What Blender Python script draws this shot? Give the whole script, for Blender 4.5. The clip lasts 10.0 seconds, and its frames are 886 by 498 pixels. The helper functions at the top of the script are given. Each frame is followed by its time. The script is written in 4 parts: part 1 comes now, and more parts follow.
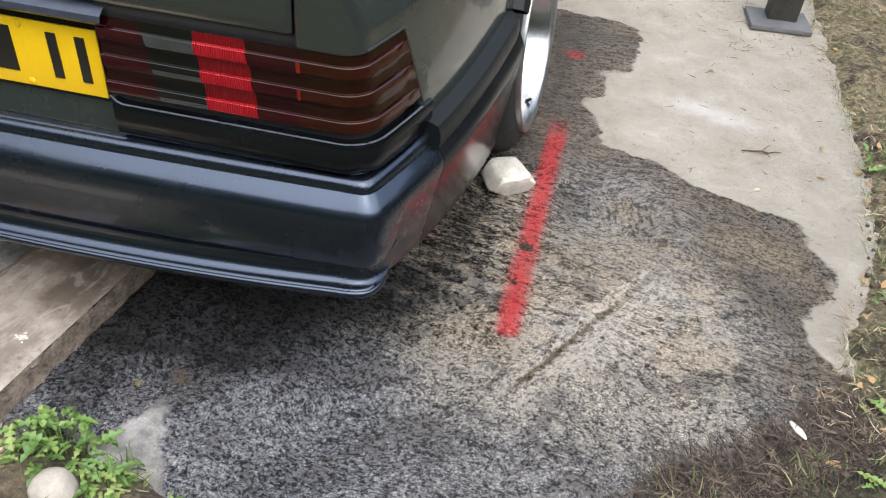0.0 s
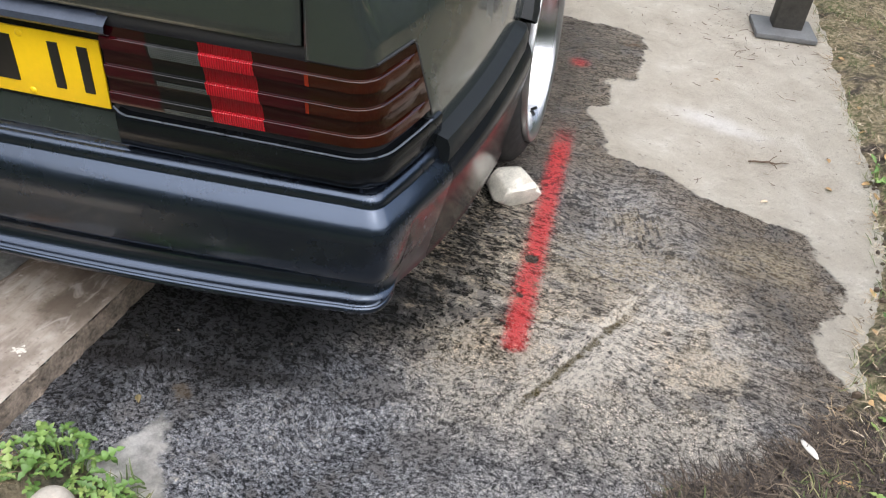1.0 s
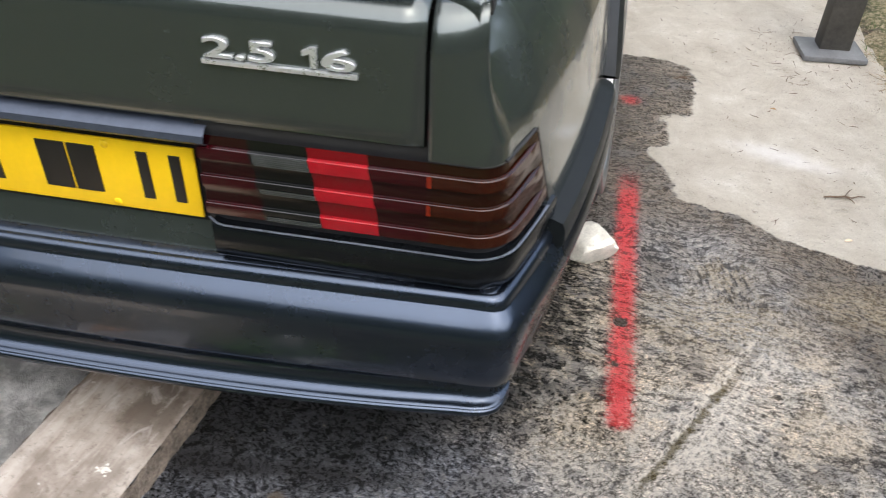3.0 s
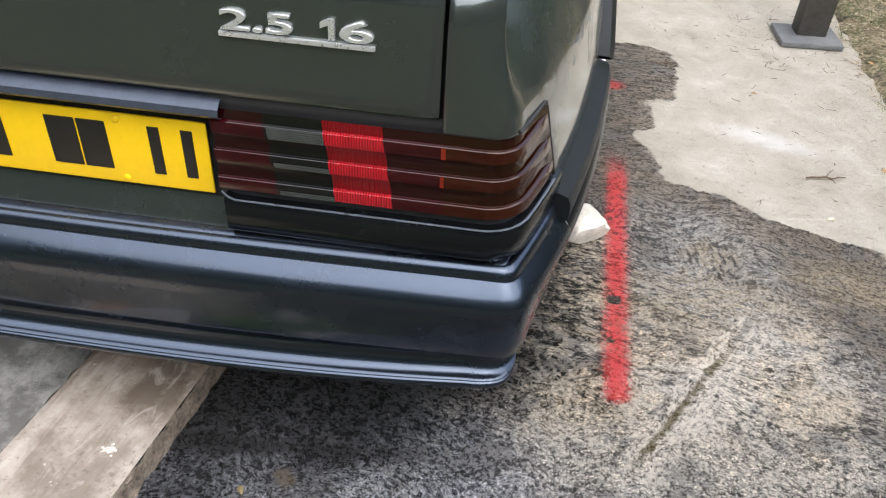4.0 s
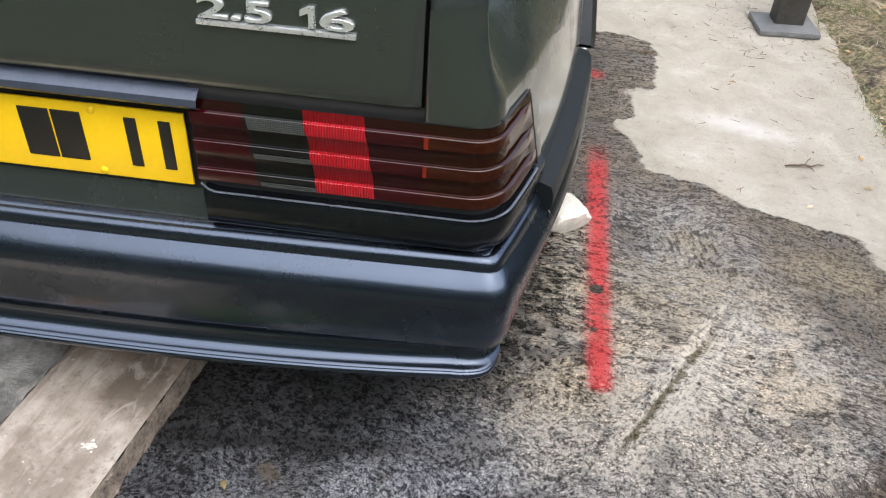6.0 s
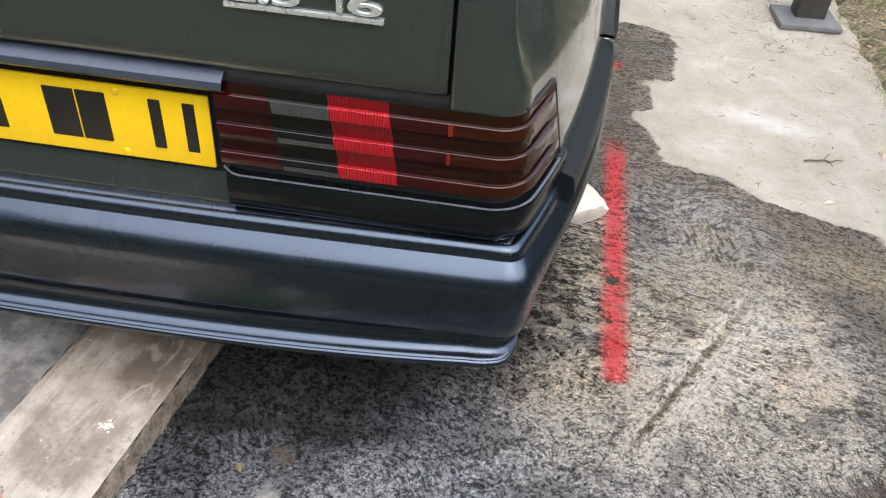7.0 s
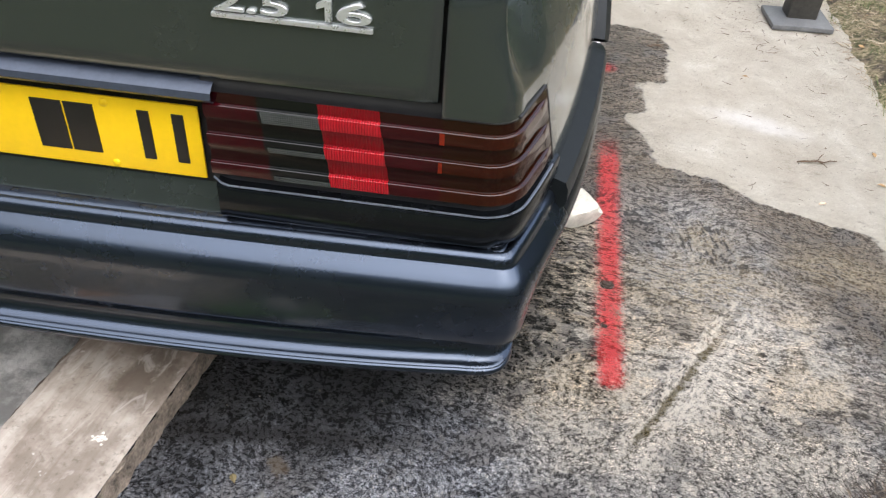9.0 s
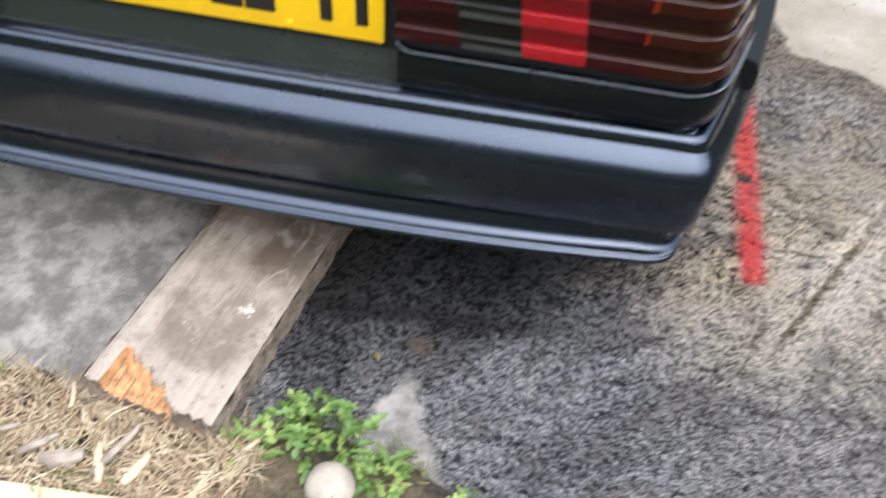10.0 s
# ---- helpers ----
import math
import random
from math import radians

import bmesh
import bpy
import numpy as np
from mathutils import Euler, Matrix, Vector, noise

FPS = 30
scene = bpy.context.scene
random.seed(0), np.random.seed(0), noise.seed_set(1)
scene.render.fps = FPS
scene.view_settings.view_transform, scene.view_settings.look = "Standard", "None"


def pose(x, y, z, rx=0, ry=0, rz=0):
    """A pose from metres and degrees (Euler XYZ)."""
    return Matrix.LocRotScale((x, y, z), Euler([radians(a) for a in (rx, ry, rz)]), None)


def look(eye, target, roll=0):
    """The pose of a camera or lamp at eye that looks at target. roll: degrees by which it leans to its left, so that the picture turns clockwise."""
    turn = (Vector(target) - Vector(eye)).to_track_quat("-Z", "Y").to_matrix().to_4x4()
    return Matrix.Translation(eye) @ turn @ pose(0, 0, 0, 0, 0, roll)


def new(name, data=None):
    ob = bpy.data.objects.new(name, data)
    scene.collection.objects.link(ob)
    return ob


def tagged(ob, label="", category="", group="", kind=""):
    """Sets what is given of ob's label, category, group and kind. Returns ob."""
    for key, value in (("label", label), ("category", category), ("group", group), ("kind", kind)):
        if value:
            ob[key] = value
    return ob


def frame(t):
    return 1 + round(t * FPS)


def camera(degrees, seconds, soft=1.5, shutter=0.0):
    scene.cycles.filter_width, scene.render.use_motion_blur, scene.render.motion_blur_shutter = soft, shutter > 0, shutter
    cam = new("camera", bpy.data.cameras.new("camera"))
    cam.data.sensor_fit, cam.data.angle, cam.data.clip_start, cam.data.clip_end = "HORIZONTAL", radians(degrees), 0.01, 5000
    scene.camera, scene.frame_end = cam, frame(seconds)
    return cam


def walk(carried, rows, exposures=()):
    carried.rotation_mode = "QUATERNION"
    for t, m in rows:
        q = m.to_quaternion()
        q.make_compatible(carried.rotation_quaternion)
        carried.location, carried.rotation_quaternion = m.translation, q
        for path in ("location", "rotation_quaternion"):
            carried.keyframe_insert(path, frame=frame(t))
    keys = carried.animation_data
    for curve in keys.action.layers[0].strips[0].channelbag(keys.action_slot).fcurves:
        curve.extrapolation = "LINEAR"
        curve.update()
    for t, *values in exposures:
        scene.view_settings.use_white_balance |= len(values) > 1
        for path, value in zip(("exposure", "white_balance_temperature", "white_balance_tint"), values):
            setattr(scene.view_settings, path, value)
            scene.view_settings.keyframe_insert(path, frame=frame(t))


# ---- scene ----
cam = camera(56.9, 10.0, soft=1.1, shutter=0.4)
PATH = [
    (0, (0.949, -0.983, 1.184), (0.713, 0.536, -0.095), 5.5),
    (0.5, (0.943, -0.974, 1.185), (0.726, 0.555, -0.086), 5.8),
    (1, (0.922, -0.954, 1.183), (0.695, 0.57, -0.093), 6.1),
    (1.5, (0.94, -0.874, 1.197), (0.684, 0.637, -0.087), 5.5),
    (2, (0.961, -0.811, 1.196), (0.663, 0.681, -0.102), 4.3),
    (2.5, (0.872, -0.809, 1.203), (0.606, 0.707, -0.074), 3.9),
    (3, (0.722, -0.843, 1.203), (0.487, 0.704, -0.042), 2.5),
    (3.2, (0.69, -0.857, 1.198), (0.466, 0.694, -0.046), 2.4),
    (4.5, (0.673, -0.885, 1.187), (0.546, 0.665, -0.071), 4.2),
    (5, (0.672, -0.882, 1.185), (0.564, 0.669, -0.072), 4.2),
    (6.5, (0.664, -0.877, 1.181), (0.545, 0.655, -0.099), 4.4),
    (7, (0.653, -0.879, 1.179), (0.523, 0.644, -0.111), 4.9),
    (7.5, (0.66, -0.869, 1.183), (0.532, 0.665, -0.094), 4.8),
    (8, (0.667, -0.874, 1.183), (0.55, 0.666, -0.089), 4.3),
    (8.5, (0.666, -0.88, 1.184), (0.554, 0.662, -0.086), 4.3),
    (9, (0.655, -0.868, 1.182), (0.535, 0.659, -0.104), 4.5),
    (9.5, (0.597, -0.865, 1.173), (0.443, 0.61, -0.169), 4.9),
    (9.8, (0.535, -0.879, 1.158), (0.372, 0.522, -0.26), 5.3),
    (10, (0.471, -0.872, 1.123), (0.297, 0.463, -0.356), 4.8),
]
walk(cam, [(t, look(eye, target, roll)) for t, eye, target, roll in PATH], ((0.0, 1.73), (1.5, 1.73), (2.5, 1.80), (4.5, 1.92), (10.0, 1.93)))

# ---- light ----
world = bpy.data.worlds.new("overcast_sky")
world.use_nodes = True
scene.world = world
wn, wl = world.node_tree.nodes, world.node_tree.links
sky = wn.new("ShaderNodeTexSky")
sky.sky_type, sky.sun_disc = "NISHITA", False
sky.sun_elevation, sky.sun_rotation = radians(58), radians(150)
sky.air_density, sky.dust_density, sky.ozone_density = 1.0, 1.5, 1.5
soft_sky = wn.new("ShaderNodeHueSaturation")
soft_sky.inputs["Saturation"].default_value = 0.56
wl.new(sky.outputs[0], soft_sky.inputs["Color"])
wl.new(soft_sky.outputs[0], wn["Background"].inputs["Color"])
wn["Background"].inputs["Strength"].default_value = 0.15
sun = new("sun", bpy.data.lights.new("sun", "SUN"))
sun.data.energy, sun.data.angle, sun.data.color = 1.4, radians(110), (1.0, 0.93, 0.86)
sun.matrix_world = look((3, -4, 8), (0.6, 0.3, 0))


# ---- materials ----
class Mat:
    """A node material with short calls for its nodes."""

    def __init__(self, name, color=(0.5, 0.5, 0.5), rough=0.5, metal=0.0, coat=0.0, coat_rough=0.05):
        self.m = bpy.data.materials.new(name)
        self.m.use_nodes = True
        self.n, self.l = self.m.node_tree.nodes, self.m.node_tree.links
        self.b = self.n["Principled BSDF"]
        self.set("Base Color", color), self.set("Roughness", rough), self.set("Metallic", metal)
        self.set("Coat Weight", coat), self.set("Coat Roughness", coat_rough)
        self.where = None

    def feed(self, sock, v):
        if isinstance(v, bpy.types.NodeSocket):
            self.l.new(v, sock)
        elif isinstance(v, (tuple, list)) and len(v) == 3 and sock.type == "RGBA":
            sock.default_value = (*v, 1)
        else:
            sock.default_value = v

    def set(self, key, v):
        self.feed(self.b.inputs[key], v)

    def coords(self):
        if self.where is None:
            self.where = self.n.new("ShaderNodeTexCoord").outputs["Object"]
        return self.where

    def mapped(self, scale=(1, 1, 1), turn=(0, 0, 0), shift=(0, 0, 0), vec=None):
        if any(turn):
            first = self.n.new("ShaderNodeMapping")
            self.feed(first.inputs["Vector"], vec or self.coords())
            first.inputs["Rotation"].default_value = [radians(a) for a in turn]
            vec = first.outputs[0]
        node = self.n.new("ShaderNodeMapping")
        self.feed(node.inputs["Vector"], vec or self.coords())
        node.inputs["Scale"].default_value = scale
        node.inputs["Location"].default_value = shift
        return node.outputs[0]

    def noise(self, scale, detail=4.0, rough=0.55, distort=0.0, vec=None):
        node = self.n.new("ShaderNodeTexNoise")
        self.feed(node.inputs["Vector"], vec or self.coords())
        node.inputs["Scale"].default_value, node.inputs["Detail"].default_value = scale, detail
        node.inputs["Roughness"].default_value, node.inputs["Distortion"].default_value = rough, distort
        return node.outputs["Fac"]

    def ramp(self, fac, *stops):
        node = self.n.new("ShaderNodeValToRGB")
        self.feed(node.inputs[0], fac)
        el = node.color_ramp.elements
        while len(el) < len(stops):
            el.new(0.5)
        for e, (p, c) in zip(el, stops):
            e.position, e.color = p, (*c, 1) if isinstance(c, tuple) else (c, c, c, 1)
        return node.outputs[0]

    def math(self, op, a, b=0.0, c=0.0, clamp=False):
        node = self.n.new("ShaderNodeMath")
        node.operation, node.use_clamp = op, clamp
        for sock, v in zip(node.inputs, (a, b, c)):
            self.feed(sock, v)
        return node.outputs[0]

    def step(self, v, lo, hi, a=0.0, b=1.0):
        node = self.n.new("ShaderNodeMapRange")
        node.interpolation_type = "SMOOTHSTEP"
        for sock, x in zip(node.inputs, (v, lo, hi, a, b)):
            self.feed(sock, x)
        return node.outputs[0]

    def mix(self, fac, a, b, blend="MIX"):
        node = self.n.new("ShaderNodeMix")
        node.data_type, node.blend_type = "RGBA", blend
        self.feed(node.inputs[0], fac), self.feed(node.inputs[6], a), self.feed(node.inputs[7], b)
        return node.outputs[2]

    def split(self, vec=None):
        node = self.n.new("ShaderNodeSeparateXYZ")
        self.feed(node.inputs[0], vec or self.coords())
        return node.outputs

    def bump(self, height, strength=0.3, depth=0.01):
        node = self.n.new("ShaderNodeBump")
        node.inputs["Strength"].default_value, node.inputs["Distance"].default_value = strength, depth
        self.feed(node.inputs["Height"], height)
        self.set("Normal", node.outputs[0])

    def curve(self, v, points):
        node = self.n.new("ShaderNodeFloatCurve")
        self.feed(node.inputs["Value"], v)
        pts = node.mapping.curves[0].points
        while len(pts) < len(points):
            pts.new(0.5, 0.5)
        for p, q in zip(pts, points):
            p.location, p.handle_type = q, "VECTOR"
        node.mapping.update()
        return node.outputs[0]


def simple(name, color, rough=0.5, metal=0.0, coat=0.0, vary=0.25, scale=30.0, relief=0.0):
    """A plain surface with two scales of variation in colour and gloss."""
    k = Mat(name, color, rough, metal, coat)
    both = k.math("ADD", k.math("MULTIPLY", k.noise(scale), 0.6), k.math("MULTIPLY", k.noise(scale * 6), 0.4))
    dark, light = tuple(c * (1 - vary) for c in color), tuple(min(1, c * (1 + vary)) for c in color)
    k.set("Base Color", k.ramp(both, (0.3, dark), (0.7, light)))
    k.set("Roughness", k.step(both, 0.3, 0.7, rough * 0.85, min(1, rough * 1.15)))
    if relief:
        k.bump(both, 0.5, relief)
    return k.m


def paint_material(name, color, rough, coat, metal):
    """Dark car paint, dusty in patches and with faint swirl marks."""
    k = Mat(name, color, rough, metal, coat, 0.04)
    dust = k.step(k.noise(5, 6, 0.65), 0.45, 0.75)
    fine = k.step(k.noise(420, 2), 0.55, 0.75)
    specks = k.step(k.noise(260, 3, 0.7), 0.73, 0.78)
    soft = k.mix(k.math("MULTIPLY", dust, 0.12), color, (0.07, 0.074, 0.075))
    k.set("Base Color", k.mix(k.math("MULTIPLY", specks, 0.25), soft, (0.10, 0.10, 0.09)))
    k.set("Roughness", k.math("ADD", k.math("MULTIPLY", dust, 0.12), rough))
    k.set("Coat IOR", 1.48)
    k.set("Coat Roughness", k.math("ADD", k.math("MULTIPLY", fine, 0.06), 0.07))
    return k.m


PAINT = paint_material("blue_black_paint", (0.060, 0.072, 0.066), 0.22, 1.0, 0.65)
BUMPER = paint_material("satin_bumper_paint", (0.043, 0.057, 0.082), 0.25, 0.40, 0.9)
GLOSS = paint_material("gloss_black_panel", (0.018, 0.022, 0.028), 0.20, 0.30, 0.85)
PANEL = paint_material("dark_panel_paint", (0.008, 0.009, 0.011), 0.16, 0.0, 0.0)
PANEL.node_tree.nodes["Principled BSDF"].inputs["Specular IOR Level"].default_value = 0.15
TYRE = simple("tyre_rubber", (0.010, 0.010, 0.010), 0.85, vary=0.3, scale=60)
RUBBER = simple("black_rubber", (0.018, 0.018, 0.019), 0.55, vary=0.3, scale=60)
STRIP = simple("side_strip_plastic", (0.009, 0.011, 0.012), 0.42, coat=0.0, vary=0.3, scale=40)
STRIP.node_tree.nodes["Principled BSDF"].inputs["Specular IOR Level"].default_value = 0.22
# near-black stands in for shade inside the shell and under the car
SHADOW = simple("cavity_shade", (0.006, 0.006, 0.006), 0.8)
CHROME = simple("chrome", (0.88, 0.89, 0.90), 0.3, 0.8, vary=0.08, scale=80)
ALLOY = simple("polished_alloy", (0.46, 0.47, 0.48), 0.24, 1.0, vary=0.1, scale=25)
ALLOY_EDGE = simple("brushed_rim_edge", (0.36, 0.37, 0.38), 0.38, 1.0, vary=0.2, scale=40)
GRIP = simple("dark_blue_grip", (0.060, 0.072, 0.098), 0.35, 0.5, vary=0.2, scale=30)
SATIN = simple("blue_grey_strip", (0.16, 0.18, 0.22), 0.3, 0.5, vary=0.15, scale=30)
YELLOW = simple("plate_yellow", (0.86, 0.55, 0.008), 0.35, vary=0.06, scale=18)
PLATE_BLUE = simple("plate_blue", (0.01, 0.09, 0.55), 0.35, vary=0.1)
PLATE_BLACK = simple("plate_black", (0.012, 0.011, 0.01), 0.4, vary=0.2)
GLASS_DARK = simple("tinted_glass", (0.012, 0.015, 0.016), 0.06, coat=0.5)


def lens_material(name, color, flute=0.0, grid=False, rough=0.16):
    k = Mat(name, color, rough, 0.0, 0.6, 0.05)
    x, y, z = k.split()
    cloud = k.noise(45, 4)
    k.set("Specular IOR Level", 0.35)
    k.set("Coat Weight", 0.25)
    if flute:
        f = k.math("ABSOLUTE", k.math("SINE", k.math("MULTIPLY", x, flute)))
        if grid:
            f = k.math("MULTIPLY", f, k.math("ABSOLUTE", k.math("SINE", k.math("MULTIPLY", z, flute))))
        k.bump(f, 0.6, 0.002)
        cloud = k.math("ADD", k.math("MULTIPLY", cloud, 0.5), k.math("MULTIPLY", f, 0.5))
    # the recessed rows get a darker tint: their groove shade is painted in
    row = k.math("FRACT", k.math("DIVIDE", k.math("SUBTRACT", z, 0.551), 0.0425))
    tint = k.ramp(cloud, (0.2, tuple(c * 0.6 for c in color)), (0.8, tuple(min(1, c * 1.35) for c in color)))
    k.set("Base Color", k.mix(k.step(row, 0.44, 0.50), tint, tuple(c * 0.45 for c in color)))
    return k.m


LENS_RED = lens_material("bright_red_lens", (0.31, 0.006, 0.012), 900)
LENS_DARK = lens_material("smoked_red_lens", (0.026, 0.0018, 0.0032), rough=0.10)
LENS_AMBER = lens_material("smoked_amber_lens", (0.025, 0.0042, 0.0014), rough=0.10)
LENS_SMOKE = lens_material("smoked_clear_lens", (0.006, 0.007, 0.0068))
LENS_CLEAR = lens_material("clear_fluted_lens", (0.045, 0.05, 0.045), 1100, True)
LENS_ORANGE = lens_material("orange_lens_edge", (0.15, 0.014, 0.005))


def concrete_material():
    """Old brushed concrete, soaked dark over most of it, with a sprayed red line."""
    k = Mat("wet_and_dry_concrete")
    x, y, z = k.split()
    ragged = k.math("ADD", k.math("MULTIPLY", k.math("SUBTRACT", k.noise(24, 9, 0.68), 0.5), 0.10), k.math("MULTIPLY", k.math("SUBTRACT", k.noise(7, 2), 0.5), 0.05))
    # the shore of the wet patch: x over y, both halved
    shore = [(0.0, 1.0), (0.11, 0.99), (0.128, 0.80), (0.176, 0.769), (0.213, 0.762), (0.26, 0.80), (0.31, 0.81), (0.345, 0.787), (0.39, 0.785), (0.405, 0.745),
             (0.418, 0.702), (0.434, 0.652), (0.472, 0.61), (0.494, 0.53), (0.53, 0.524), (0.565, 0.515), (0.606, 0.492), (0.625, 0.523), (0.65, 0.525), (0.712, 0.514),
             (0.73, 0.555), (0.78, 0.568), (0.85, 0.576), (0.905, 0.56), (0.922, 0.51), (0.935, 0.30), (1.0, 0.2)]
    edge = k.math("MULTIPLY", k.curve(k.math("MULTIPLY", k.math("ADD", y, k.math("MULTIPLY", ragged, 0.9)), 0.5, clamp=True), shore), 2.0)
    wet_r = k.step(k.math("SUBTRACT", k.math("ADD", edge, ragged), x), -0.004, 0.012)
    wet_l = k.step(k.math("ADD", k.math("ADD", x, k.math("MULTIPLY", ragged, 3.0)), k.math("MULTIPLY", y, 0.35)), -0.16, 0.05)
    # a pale dry wedge at the near edge by the weeds
    wedge = k.math("SUBTRACT", k.math("ADD", 0.075, ragged), k.math("ADD", k.math("ABSOLUTE", k.math("SUBTRACT", x, 0.335)), k.math("MULTIPLY", k.math("ADD", y, 0.27), 0.5)))
    wet = k.math("MULTIPLY", k.math("MULTIPLY", wet_r, wet_l), k.step(wedge, 0.0, 0.025, 1.0, 0.0))
    # brushed streaks, a patch brushed the other way, lumps, crumbs and grit
    def blend(*pairs):
        total = k.math("MULTIPLY", pairs[0][0], pairs[0][1])
        for v, share in pairs[1:]:
            total = k.math("MULTIPLY_ADD", v, share, total)
        return total

    def zone(v, lo, hi, wobble=2.6):
        return k.step(k.math("ADD", v, k.math("MULTIPLY", ragged, wobble)), lo, hi)

    def blob(bx, by, r, soft, wide=1.0):
        ax, ay = k.math("MULTIPLY", k.math("SUBTRACT", x, bx), wide), k.math("SUBTRACT", y, by)
        return k.step(k.math("ADD", k.math("SQRT", k.math("ADD", k.math("MULTIPLY", ax, ax), k.math("MULTIPLY", ay, ay))), k.math("MULTIPLY", ragged, 0.8)), r, r - soft)

    bend = k.math("MULTIPLY", k.math("SUBTRACT", k.noise(2.2, 2), 0.5), 0.22)
    bent = k.n.new("ShaderNodeCombineXYZ")
    k.feed(bent.inputs[0], x), k.feed(bent.inputs[1], k.math("ADD", y, bend)), k.feed(bent.inputs[2], z)
    bent = bent.outputs[0]
    long_streak = k.noise(1.0, 6, 0.68, 0.3, vec=k.mapped((15, 66, 1), (0, 0, 5), vec=bent))
    short_streak = k.noise(1.0, 6, 0.70, 0.3, vec=k.mapped((54, 150, 1), (0, 0, 8), vec=bent))
    across = k.noise(1.0, 5, 0.66, 0.6, vec=k.mapped((88, 22, 1), (0, 0, -14)))
    lump = k.noise(42, 8, 0.66, 0.5)
    crumb = k.noise(120, 6, 0.68, 0.4)
    grit = k.noise(420, 4, 0.75)
    worn = k.noise(19, 6, 0.65, 0.5)
    broad = k.noise(5.5, 7, 0.66, 0.6)
    patch = k.math("MULTIPLY", blob(1.14, 0.67, 0.13, 0.08), 0.8)
    streak = k.mix(patch, blend((long_streak, 0.55), (short_streak, 0.45)), across)
    # where the slab is brushed, limy, brown or plain speckle, or black with oil and painted tail shade
    brushed = k.math("MULTIPLY", zone(y, 0.10, 0.26, 1.6), k.step(x, 1.62, 1.2, 0.35, 1.0))
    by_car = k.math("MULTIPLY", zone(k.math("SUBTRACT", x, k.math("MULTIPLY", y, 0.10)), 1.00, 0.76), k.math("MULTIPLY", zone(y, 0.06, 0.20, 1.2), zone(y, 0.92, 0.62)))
    oil_shade = k.math("MULTIPLY", zone(k.math("SUBTRACT", x, k.math("MULTIPLY", y, 0.9)), 0.68, 0.36), k.math("MULTIPLY", zone(k.math("ADD", y, k.math("MULTIPLY", x, -0.12)), -0.30, 0.06, 2.2), zone(y, 0.45, 0.22)))
    brown = k.math("MAXIMUM", zone(k.math("ADD", x, k.math("MULTIPLY", y, 0.40)), 1.46, 1.66, 3.5), k.step(y, 0.72, 0.95))
    limy = k.math("MULTIPLY", zone(k.math("ABSOLUTE", k.math("SUBTRACT", y, 0.20)), 0.32, 0.12, 2.0), k.math("MULTIPLY", zone(x, 0.66, 0.86), zone(x, 1.46, 1.30)))
    face = k.mix(brushed, blend((lump, 0.22), (crumb, 0.46), (grit, 0.32)), blend((streak, 0.62), (lump, 0.06), (crumb, 0.17), (grit, 0.15)))
    # the skin is broken into grains, each with a tone of its own and a dark gap round it
    def grains(scale, vec):
        node = k.n.new("ShaderNodeTexVoronoi")
        k.feed(node.inputs["Vector"], vec)
        node.inputs["Scale"].default_value = scale
        return k.split(node.outputs["Color"])[0], node.outputs["Distance"]

    stir = k.n.new("ShaderNodeTexNoise")
    k.feed(stir.inputs["Vector"], bent)
    stir.inputs["Scale"].default_value, stir.inputs["Detail"].default_value = 90, 3
    warped = k.n.new("ShaderNodeVectorMath")
    warped.operation = "MULTIPLY_ADD"
    k.feed(warped.inputs[0], stir.outputs["Color"]), k.feed(warped.inputs[2], bent)
    warped.inputs[1].default_value = (0.018, 0.014, 0.0)
    small_tone, small_gap = grains(1.0, k.mapped((150, 230, 1), (0, 0, 7), vec=warped.outputs[0]))
    big_tone, big_gap = grains(1.0, k.mapped((52, 95, 1), (0, 0, 7), vec=warped.outputs[0]))
    gaps = k.math("MULTIPLY", k.step(small_gap, 0.35, 0.75, 1.0, 0.55), k.step(big_gap, 0.42, 0.78, 1.0, 0.72))
    face = k.math("ADD", face, k.math("ADD", k.math("MULTIPLY_ADD", small_tone, 0.13, -0.065), k.math("MULTIPLY", k.math("MULTIPLY_ADD", big_tone, 0.10, -0.05), k.step(brushed, 0.0, 1.0, 0.35, 1.0))))
    damp = blend((broad, 0.65), (k.noise(1.0, 5, 0.62, 0.7, vec=k.mapped((5, 22, 1), (0, 0, 9))), 0.35))
    shift = blend((by_car, 0.008), (k.math("SUBTRACT", 1.0, oil_shade), 0.016), (k.math("MULTIPLY", zone(k.math("SUBTRACT", x, k.math("MULTIPLY", y, 0.10)), 0.92, 0.72), zone(y, 0.10, 0.25)), -0.080), (oil_shade, -0.062), (limy, 0.034), (k.step(damp, 0.42, 0.58, -1.0, 1.0), 0.034))
    level = k.math("ADD", k.math("ADD", face, shift), k.math("MULTIPLY", k.math("SUBTRACT", streak, 0.5), k.math("MULTIPLY", k.math("ADD", by_car, k.math("MULTIPLY", brushed, 0.5)), 0.28)))
    # the bluish tones to the left paint the wet slab's sky sheen
    low_tone = k.mix(limy, k.mix(zone(x, 0.55, 0.95), (0.042, 0.045, 0.055), (0.120, 0.120, 0.126)), (0.095, 0.086, 0.076))
    low_tone = k.mix(brown, low_tone, (0.125, 0.106, 0.090))
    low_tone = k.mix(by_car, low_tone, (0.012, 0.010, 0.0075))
    low_tone = k.mix(oil_shade, low_tone, (0.010, 0.0105, 0.012))
    high_tone = k.mix(limy, k.mix(zone(x, 0.6, 1.0), (0.50, 0.515, 0.56), (0.57, 0.555, 0.55)), (0.80, 0.725, 0.62))
    high_tone = k.mix(brown, high_tone, (0.33, 0.28, 0.225))
